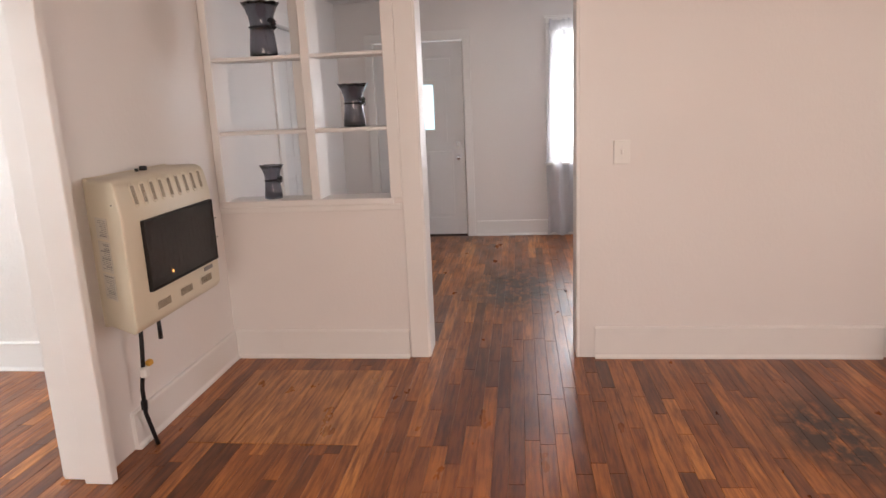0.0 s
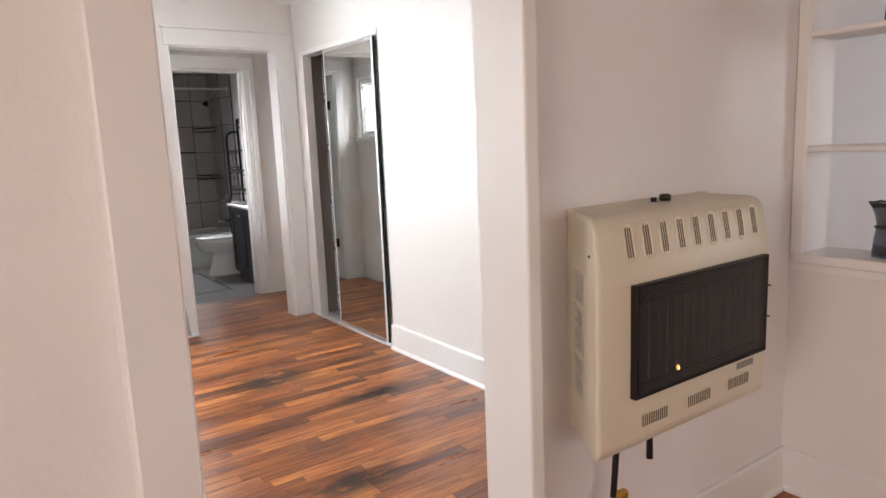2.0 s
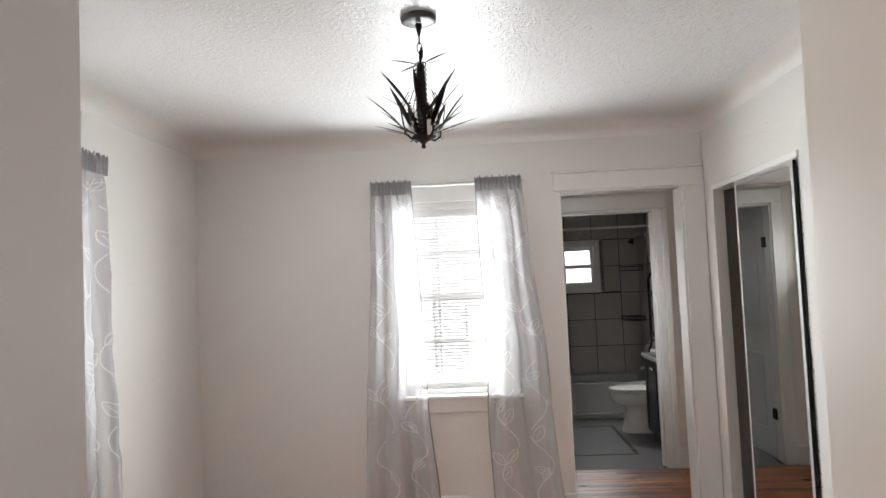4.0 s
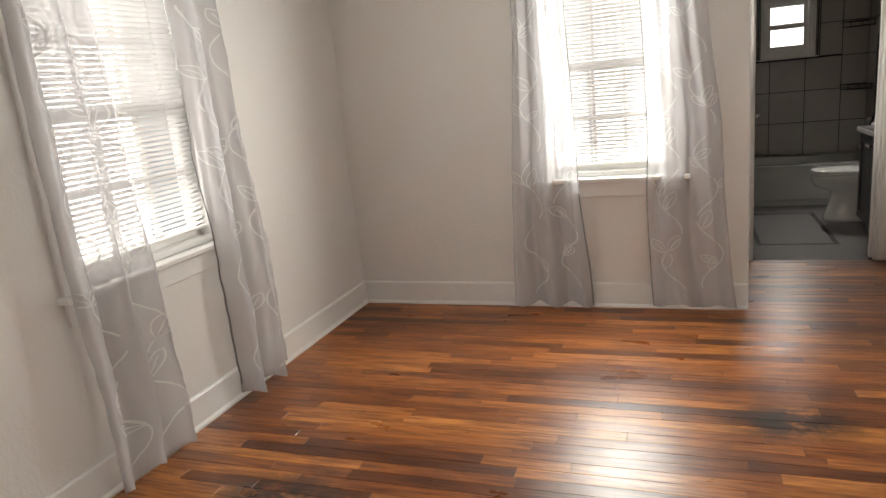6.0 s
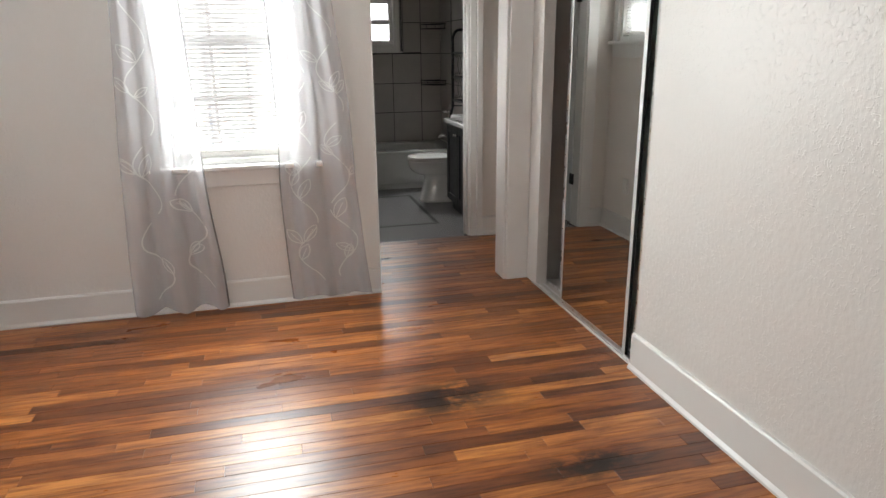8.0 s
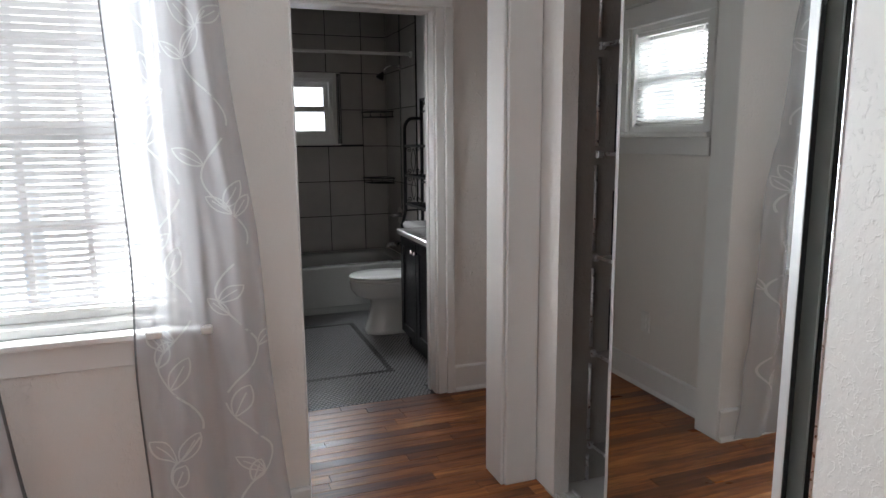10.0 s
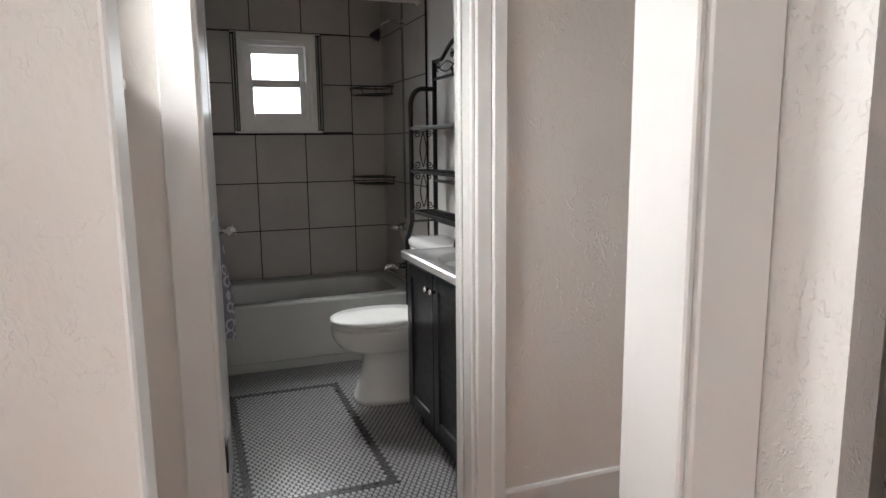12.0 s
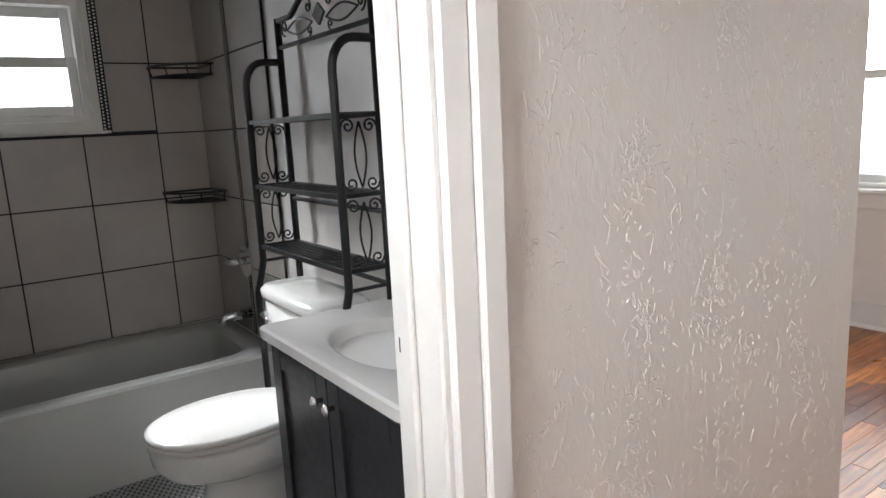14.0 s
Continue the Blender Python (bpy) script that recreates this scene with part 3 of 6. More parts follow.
# closet frame
trim("closet_head_track", (-5.15, -4.02, 3.385, 3.49, 2.028, 2.062), label="white metal head track of the mirrored sliding doors", mat=M_PLASTIC)
trim("closet_floor_track", (-5.15, -4.02, 3.400, 3.412, 0.001, 0.016), (-5.15, -4.02, 3.436, 3.444, 0.001, 0.012), (-5.15, -4.02, 3.476, 3.488, 0.001, 0.016), label="aluminium floor track", mat=M_ALU)
slab("closet_floor", -5.21, -3.92, 3.39, 4.10, -0.02, 0.004, M_VINYL, "pale vinyl closet floor", "floor")
slab("bath_threshold", -6.45, -6.337, 2.586, 3.318, -0.03, -0.0025, M_FLOOR_GROUT, "hexagon mosaic in the doorway", "threshold")


def trowel_ridges(owner, mat, axis, plane, side, a0, a1, z0, z1, n, seed, spots, lift=1.0, upright=0.45):
    """Short raised strokes that a trowel left in the plaster: upright clumps, loose pairs and a few rough patches."""
    r = random.Random(seed)
    vs, fs = [], []
    clumps = []
    for _ in range(int(n / 11)):
        clumps.append((r.uniform(a0, a1), r.uniform(z0, z1), r.uniform(0.010, 0.035), r.uniform(0.015, 0.07), r.gauss(0.15, 0.25)))
    rough = []
    for ca, sa in spots:
        for _ in range(16):
            rough.append((r.gauss(ca, sa), r.uniform(z0, z1), r.uniform(0.012, 0.03), r.uniform(0.03, 0.08), r.gauss(0.3, 0.7)))
    for _ in range(n):
        dense = rough and r.random() < 0.42
        ca, cz, sa, sz, tilt = r.choice(rough if dense else clumps)
        a, z = r.gauss(ca, sa), r.gauss(cz, sz)
        if not (a0 + 0.01 < a < a1 - 0.03 and z0 + 0.05 < z < z1 - 0.05):
            continue
        ln = r.choice((0.008, 0.012, 0.018) if dense else (0.010, 0.016, 0.024, 0.034)) * r.uniform(0.7, 1.25)
        lean, curl = r.gauss(tilt, upright if not dense else 0.9), r.gauss(0, 0.6)
        w, h = r.uniform(0.0015, 0.0034), r.uniform(0.0013, 0.0036) * lift
        i0, seg = len(vs), 5
        pa, pz, ang = a, z, lean
        for k in range(seg + 1):
            u = k / seg
            f = math.sin(math.pi * (0.08 + 0.84 * u)) ** 0.6 * (1.0 if u < 0.7 else 1.15)
            na, nz = math.cos(ang), -math.sin(ang)
            for q, d in ((-1.0, -0.0006), (-0.4, h * f), (0.5, h * f * 0.8), (1.4, -0.0006)):
                c, e = plane + side * d, pa + na * w * q * f
                vs.append((c, e, pz + nz * w * q * f) if axis == "x" else (e, c, pz + nz * w * q * f))
            ang += curl / seg
            pa, pz = pa + math.sin(ang) * ln / seg, pz + math.cos(ang) * ln / seg
        for k in range(seg):
            for q in range(3):
                b0 = i0 + k * 4 + q
                fs.append((b0, b0 + 1, b0 + 5, b0 + 4))
        for e in (i0, i0 + seg * 4):
            fs.append((e, e + 1, e + 2, e + 3))
    me = bpy.data.meshes.new("trowel_ridges")
    me.from_pydata(vs, [], fs)
    me.materials.append(mat)
    me.polygons.foreach_set("use_smooth", [True] * len(fs))
    ob = new("trowel_ridges", me)
    ob.parent = owner
    tagged(ob, "raised trowel strokes in the plaster", kind="stuff")


trowel_ridges(bpy.data.objects["wall_bath"], M_WALL_HALL, "x", -6.335, 1, 3.435, 4.60, 0.15, 2.45, 3200, 3, ((3.76, 0.025), (4.0, 0.04), (4.3, 0.06)), 0.55)
trowel_ridges(bpy.data.objects["wall_closet"], M_WALL_KNOCK, "y", 3.395, -1, -4.0, -1.75, 0.2, 2.4, 1900, 8, ((-3.62, 0.09), (-3.3, 0.05), (-2.8, 0.12)), 0.3, 1.2)

# ---- windows, blinds and curtains ----


def glow_view(name, loc, rz, w, h, strength):
    """Over-bright distance outside a window: pale sky above, pale house fronts below."""
    m, t, b = material(name)
    p = position(t)
    n = noise_tex(t, position(t, (1.2, 1.2, 0.6)), 1.1, 3)
    sep = t.nodes.new("ShaderNodeSeparateXYZ")
    link(t, p, sep.inputs[0])
    mr = t.nodes.new("ShaderNodeMapRange")
    mr.inputs[1].default_value, mr.inputs[2].default_value = 1.15, 1.75
    link(t, sep.outputs[2], mr.inputs[0])
    low = mixed(t, ramp(t, n, [(0.42, 0.0), (0.58, 1.0)]), (0.30, 0.33, 0.37), (0.52, 0.57, 0.62))
    col = mixed(t, mr.outputs[0], low, (0.93, 0.98, 1.0))
    b.inputs["Base Color"].default_value = (0, 0, 0, 1)
    link(t, col, b.inputs["Emission Color"])
    b.inputs["Emission Strength"].default_value = strength
    ob = part(name, boxes((-w / 2, w / 2, 0, 0.02, -0.2, h)), m)
    ob.matrix_basis = pose(*loc, 0, 0, rz)
    return tagged(ob, "over-bright daylight and pale house fronts outside", "backdrop", kind="structure")


glow_view("backdrop_west", (-7.0, 0.9, 0), 90, 2.4, 3.2, 1.15)
glow_view("backdrop_south", (-3.5, -1.6, 0), 180, 4.5, 3.2, 1.7)
glow_view("backdrop_hall", (-6.1, 1.60, 0), 180, 1.0, 3.2, 2.2)
glow_view("backdrop_bath", (-10.2, 3.0, 0), 90, 3.0, 3.2, 2.0)
glow_view("backdrop_front", (0.3, 8.6, 0), 0, 6.0, 3.2, 2.0)
glow_view("backdrop_far_room", (-6.9, 8.2, 0), 0, 3.4, 3.2, 2.5)


def window(name, loc, rz, w, z0, z1, depth, casing=0.09, grid=True, sill=True, pane_mat=None, label=""):
    """Double-hung sash window in an opening; local x runs along the wall, y outwards."""
    th = thing(name, loc, rz, label or "white painted double-hung sash window", "window", kind="structure")
    h = w / 2
    f = 0.03
    part("window_frame", boxes((-h, -h + f, 0.01, depth, z0, z1), (h - f, h, 0.01, depth, z0, z1), (-h + f, h - f, 0.01, depth, z1 - f, z1), (-h + f, h - f, 0.01, depth, z0, z0 + f)), M_TRIM, th)
    mid = (z0 + z1) / 2
    for nm, a, b, y in (("lower_sash", z0 + f, mid + 0.02, depth * 0.45), ("upper_sash", mid - 0.02, z1 - f, depth * 0.45 + 0.037)):
        s, r = 0.038, 0.045
        x0, x1 = -h + f, h - f
        sash = part(nm, boxes((x0, x0 + s, y, y + 0.034, a, b), (x1 - s, x1, y, y + 0.034, a, b), (x0 + s, x1 - s, y, y + 0.034, a, a + r), (x0 + s, x1 - s, y, y + 0.034, b - r, b), bev=0.003), M_TRIM, th)
        if grid:
            gx = [x0 + s + (x1 - x0 - 2 * s) * k / 3 for k in (1, 2)]
            for g in gx:
                part("muntin", boxes((g - 0.009, g + 0.009, y + 0.004, y + 0.03, a + r, b - r)), M_TRIM, sash)
            part("muntin", boxes((x0 + s, x1 - s, y + 0.006, y + 0.028, (a + b) / 2 - 0.009, (a + b) / 2 + 0.009)), M_TRIM, sash)
        pane = part("pane", boxes((x0 + s - 0.005, x1 - s + 0.005, y + 0.015, y + 0.019, a + r - 0.005, b - r + 0.005)), pane_mat or M_GLASS, sash)
        pane.visible_shadow = False
    if casing:
        c = casing
        part("casing_head", boxes((-h - c, h + c, -0.02, 0, z1, z1 + 0.105), bev=0.003), M_TRIM, th)
        part("casing_cap", boxes((-h - c - 0.012, h + c + 0.012, -0.03, 0, z1 + 0.105, z1 + 0.122), bev=0.003), M_TRIM, th)
        for sx in (-1, 1):
            part("casing_side", boxes((min(sx * h, sx * (h + c)), max(sx * h, sx * (h + c)), -0.018, 0, z0, z1), bev=0.003), M_TRIM, th)
    if sill:
        c = casing
        part("window_sill", boxes((-h - c - 0.02, h + c + 0.02, -0.055, depth * 0.45, z0 - 0.026, z0), bev=0.005), M_TRIM, th)
        part("apron", boxes((-h - c, h + c, -0.018, 0, z0 - 0.115, z0 - 0.026), bev=0.003), M_TRIM, th)
    return th


def blind(name, loc, rz, w, z0, z1, label, tilt=-42):
    """Venetian blind: head rail, slats, ladder cords and bottom rail."""
    th = thing(name, loc, rz, label, "blind", group="venetian blinds")
    h = w / 2
    part("head_rail", boxes((-h, h, -0.012, 0.018, z1 - 0.03, z1), bev=0.002), M_PLASTIC, th)
    part("bottom_rail", boxes((-h, h, -0.010, 0.014, z0, z0 + 0.014), bev=0.003), M_PLASTIC, th)
    bm = bmesh.new()
    rows = []
    for k in range(5):
        u = -1 + k / 2
        rows.append([bm.verts.new((x, 0.0125 * u, 0.0022 * (1 - u * u))) for x in (-h + 0.004, h - 0.004)])
    for a, b in zip(rows, rows[1:]):
        bm.faces.new((a[0], a[1], b[1], b[0]))
    me = mesh_of("slat", bm, M_SLAT, True)
    n = int((z1 - 0.05 - z0 - 0.02) / 0.0215)
    for k in range(n):
        piece("slat", me, th, (0, 0.002, z0 + 0.03 + k * 0.0215), (radians(tilt), 0, 0))
    for x in (-h * 0.62, h * 0.62):
        part("ladder_cord", tube(bmesh.new(), [(x, -0.010, z0 + 0.01), (x, -0.010, z1 - 0.02)], 0.0012, 5), M_PLASTIC, th)
    part("tilt_wand", tube(bmesh.new(), [(-h * 0.85, -0.016, z1 - 0.03), (-h * 0.85, -0.018, z1 - 0.45)], 0.003, 6), M_PLASTIC, th)
    return th


window("window_1", (-5.308, 1.73, 0), 90, 0.66, 0.80, 2.06, 0.19, label="white sash window with a painted sill in the bedroom's end wall")
blind("venetian_blind", (-5.345, 1.73, 0), 90, 0.62, 0.865, 2.045, "white venetian blind lowered in front of a sash window")
window("window_2", (-3.50, 0.035, 0), 180, 0.80, 0.80, 2.06, 0.145, label="white sash window with a painted sill in the bedroom's side wall")
blind("venetian_blind", (-3.50, -0.002, 0), 180, 0.76, 0.865, 2.045, "white venetian blind lowered over a bright sash window")
window("window_3", (-5.93, 2.36, 0), 180, 0.62, 1.42, 1.98, 0.14, casing=0.05, grid=False, label="small high sash window in the hall")
blind("venetian_blind", (-5.93, 2.322, 0), 180, 0.57, 1.46, 1.96, "small white venetian blind over a high hall window", 42)
window("window_4", (-8.972, 3.105, 0), 90, 0.43, 1.39, 1.915, 0.10, casing=0.0, grid=False, sill=False, pane_mat=M_FROST, label="small white vinyl sash window with frosted panes")
window("window_5", (1.0, 7.02, 0), 0, 1.0, 0.75, 2.05, 0.14, label="white sash window behind a sheer curtain")
window("window_6", (-6.95, 7.0, 0), 0, 1.50, 0.82, 2.10, 0.14, grid=False, label="bright white sash window with a moulded sill")


def voile(name, axis, wall_at, side, top, bottom, z0, z1, folds, mats, label, seed, vines=True, amp=0.036, group="sheer curtains", base=0.055, inner=1.0):
    """A hanging sheer whose edges run from the top span to the bottom span, gathered on a rod."""
    r = random.Random(seed)
    th = thing(name, label=label, category="curtain", group=group)
    ph = [r.uniform(0, 6.28) for _ in range(6)]

    def at(s, v, lift=0.0):
        a0 = bottom[0] + (top[0] - bottom[0]) * v
        a1 = bottom[1] + (top[1] - bottom[1]) * v
        a = a0 + (a1 - a0) * s + 0.012 * math.sin(9 * v + ph[0]) * (1 - v) + 0.010 * noise.noise(Vector((s * 1.5, v * 5.0, ph[1] * 3))) * min(1.0, 5 * (1 - v))
        k = 0.55 + 0.45 * v
        d = base + (1 - v) * 0.025 + amp * math.sin(2 * math.pi * folds * s + ph[1] + 0.8 * math.sin(3 * v + ph[2])) * (1.15 - 0.35 * v)
        d += 0.35 * amp * math.sin(2 * math.pi * folds * 2.3 * s + ph[3] + 2.2 * v) * k
        d += 0.0035 * math.sin(23 * v + 11 * s + ph[4]) * (1 - v * 0.6) + 0.0022 * math.sin(61 * v + 37 * s + ph[2]) * math.sin(17 * s - 29 * v + ph[0])
        d += 0.012 * noise.noise(Vector((s * 3.2, v * 7.5, ph[3] * 4))) * (1.1 - 0.6 * v) + 0.005 * noise.noise(Vector((s * 9.0, v * 21.0, ph[5] * 5)))
        fold = abs(((v * (z1 - z0) / 0.30 + ph[4]) % 1.0) - 0.5) * 2
        d += 0.006 * (1 - fold) ** 3 * (1.0 - 0.5 * v)
        hug = max(0.0, (v - 0.93) / 0.07)
        d += (base + 0.022 + 0.005 * math.sin(2 * math.pi * folds * 5 * s + ph[2]) - d) * hug * hug * (3 - 2 * hug)
        d = max(d, 0.026) + lift
        z = z0 + (z1 - z0) * v + 0.020 * math.sin(2 * math.pi * folds * s + ph[5]) * (1 - v) ** 4
        return Vector((wall_at + side * d, a, z)) if axis == "x" else Vector((a, wall_at + side * d, z))
    nu, nv = 96, 130
    bm = bmesh.new()
    g = [[bm.verts.new(at(i / nu, j / nv)) for i in range(nu + 1)] for j in range(nv + 1)]
    for j in range(nv):
        for i in range(nu):
            bm.faces.new((g[j][i], g[j][i + 1], g[j + 1][i + 1], g[j + 1][i]))
    part("cloth", bm, mats[0], th, smooth=True)
    # gathered heading and side hems
    bm = bmesh.new()
    nh = 70
    hd = []
    for j in range(4):
        row = []
        for i in range(nh + 1):
            p = at(i / nh, 1.0, 0.005 + 0.006 * math.sin(i * 2.1 + ph[1] + 0.8 * j) * (0.4 + 0.3 * j))
            p.z = z1 - 0.086 + 0.030 * j + (0.009 * math.sin(i * 1.7) + 0.006 * math.sin(i * 0.63 + ph[0]) if j == 3 else 0.003 * math.sin(i * 0.9 + j))
            row.append(bm.verts.new(p))
        hd.append(row)
    for j in range(3):
        for i in range(nh):
            bm.faces.new((hd[j][i], hd[j][i + 1], hd[j + 1][i + 1], hd[j + 1][i]))
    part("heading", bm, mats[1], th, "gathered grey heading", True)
    wd = abs((bottom[1] - bottom[0]) + (top[1] - top[0])) / 2
    ht = z1 - z0
    for s0 in (0.0, 1.0):
        bm = bmesh.new()
        e = 0.0055 / wd
        prev = None
        for j in range(61):
            v = j / 60
            sa, sb = (0.0, e) if s0 == 0 else (1 - e, 1.0)
            q = (bm.verts.new(at(sa, v, 0.0015)), bm.verts.new(at(sb, v, 0.0015)))
            if prev:
                bm.faces.new((prev[0], prev[1], q[1], q[0]))
            prev = q
        part("side_hem", bm, M_HEM_LINE if vines and s0 == inner else mats[0], th, smooth=True)
    bm = bmesh.new()
    prev = None
    for i in range(57):
        q = (bm.verts.new(at(i / 56, 0.0, 0.0015)), bm.verts.new(at(i / 56, 0.045 / ht, 0.0015)))
        if prev:
            bm.faces.new((prev[0], prev[1], q[1], q[0]))
        prev = q
    part("bottom_hem", bm, mats[0], th, smooth=True)
    if vines:
        bm = bmesh.new()

        def ribbon(pts, w):
            pr = None
            for k, (s, v) in enumerate(pts):
                a, b = pts[max(k - 1, 0)], pts[min(k + 1, len(pts) - 1)]
                tx, tz = (b[0] - a[0]) * wd, (b[1] - a[1]) * ht
                ln = math.hypot(tx, tz) or 1
                nx, nz = -tz / ln * w / 2 / wd, tx / ln * w / 2 / ht
                q = []
                for sg in (-1, 1):
                    ss, vv = min(0.995, max(0.005, s + sg * nx)), min(0.95, max(0.01, v + sg * nz))
                    q.append(bm.verts.new(at(ss, vv, 0.0025)))
                if pr:
                    bm.faces.new((pr[0], pr[1], q[1], q[0]))
                pr = q
        for stem in range(2):
            sc = 0.27 + 0.46 * stem + r.uniform(-0.04, 0.04)
            p0, wl = r.uniform(0, 6), r.uniform(0.34, 0.42)

            def mid(v):
                return sc + (0.055 / wd) * math.sin(2 * math.pi * v * ht / wl + p0)
            v = r.uniform(0.02, 0.06)
            while v < 0.92:
                v2 = min(v + r.uniform(0.14, 0.24), 0.93)
                ribbon([(mid(v + (v2 - v) * k / 22), v + (v2 - v) * k / 22) for k in range(23)], 0.006)
                for side_s in (-1, 1, -1, 1):
                    if r.random() < 0.72:
                        bv = v + (v2 - v) * r.uniform(0.25, 0.9)
                        ang = r.uniform(0.3, 1.1) * side_s
                        size = r.uniform(0.075, 0.125)
                        loop = []
                        for k in range(25):
                            u = k / 24 * 2
                            ll = u if u <= 1 else 2 - u
                            wv = 0.22 * math.sin(math.pi * ll) ** 0.8 * (1 if u <= 1 else -1)
                            x, z = ll * size, wv * size
                            loop.append((mid(bv) + (x * math.sin(ang) + z * math.cos(ang)) / wd, bv + (x * math.cos(ang) - z * math.sin(ang)) / ht))
                        ribbon(loop, 0.005)
                        ribbon([(mid(bv) + t * size * 0.75 * math.sin(ang) / wd, bv + t * size * 0.75 * math.cos(ang) / ht) for t in (0, 0.25, 0.5, 0.75, 1)], 0.004)
                v = v2 + r.uniform(0.01, 0.03)
        part("embroidery", bm, M_STITCH, th, "white embroidered vine and leaf pattern", True)
    return th


GREY = (M_SHEER, M_SHEER_HEM)
voile("sheer_curtain", "x", -5.308, 1, (1.235, 1.50), (1.13, 1.60), 0.035, 2.195, 2.4, GREY, "grey sheer curtain with white leaf embroidery hanging from a rod", 4)
voile("sheer_curtain", "x", -5.308, 1, (1.915, 2.215), (1.955, 2.41), 0.035, 2.195, 2.2, GREY, "grey sheer curtain with white leaf embroidery beside the hall opening", 9, inner=0.0)
voile("sheer_curtain", "y", 0.035, 1, (-4.06, -3.76), (-4.20, -3.80), 0.03, 2.20, 2.1, GREY, "grey sheer curtain with leaf embroidery over the side window", 13, base=0.075)
voile("sheer_curtain", "y", 0.035, 1, (-3.30, -2.98), (-3.43, -2.97), 0.03, 2.20, 2.6, GREY, "grey sheer curtain with bold white leaf embroidery", 17, base=0.075, inner=0.0)
voile("sheer_curtain", "y", 7.02, -1, (0.44, 1.56), (0.40, 1.60), 0.02, 2.12, 7, (M_WHITE_SHEER, M_WHITE_SHEER), "white sheer curtain reaching the floor beside the front door", 21, vines=False)


def rod(name, a, b, label):
    th = thing(name, label=label, category="curtain rod", group="curtain rods")
    part("pole", tube(bmesh.new(), [a, b], 0.0075, 10), M_PLASTIC, th, smooth=True)
    for p, q in ((a, b), (b, a)):
        d = (Vector(p) - Vector(q)).normalized()
        part("end_cap", tube(bmesh.new(), [p, Vector(p) + d * 0.012], 0.011, 10), M_PLASTIC, th)
        wallward = Vector((0.06, 0, 0)) if abs(d.x) < 0.5 else Vector((0, -0.07 if p[1] < 3 else 0.06, 0))
        if abs(d.x) < 0.5:
            wallward = Vector((-0.06, 0, 0))
        part("bracket", tube(bmesh.new(), [Vector(p) - d * 0.02, Vector(p) - d * 0.02 + wallward], 0.005, 6), M_PLASTIC, th)
    return th


rod("curtain_rod", (-5.248, 1.225, 2.165), (-5.248, 2.225, 2.165), "slim white curtain rod above the end window")
rod("curtain_rod", (-4.04, 0.105, 2.17), (-2.97, 0.105, 2.17), "slim white curtain rod above the side window")
rod("curtain_rod", (0.42, 6.965, 2.10), (1.58, 6.965, 2.10), "slim white curtain rod in the front room")

# ---- living room ----


def capsule(hw, hh, n=7):
    """Outline of an upright slot with round ends, as (y, z) pairs."""
    top = [(hw * math.cos(math.pi * k / n), hh - hw + hw * math.sin(math.pi * k / n)) for k in range(n + 1)]
    return top + [(-y, -z) for y, z in top]


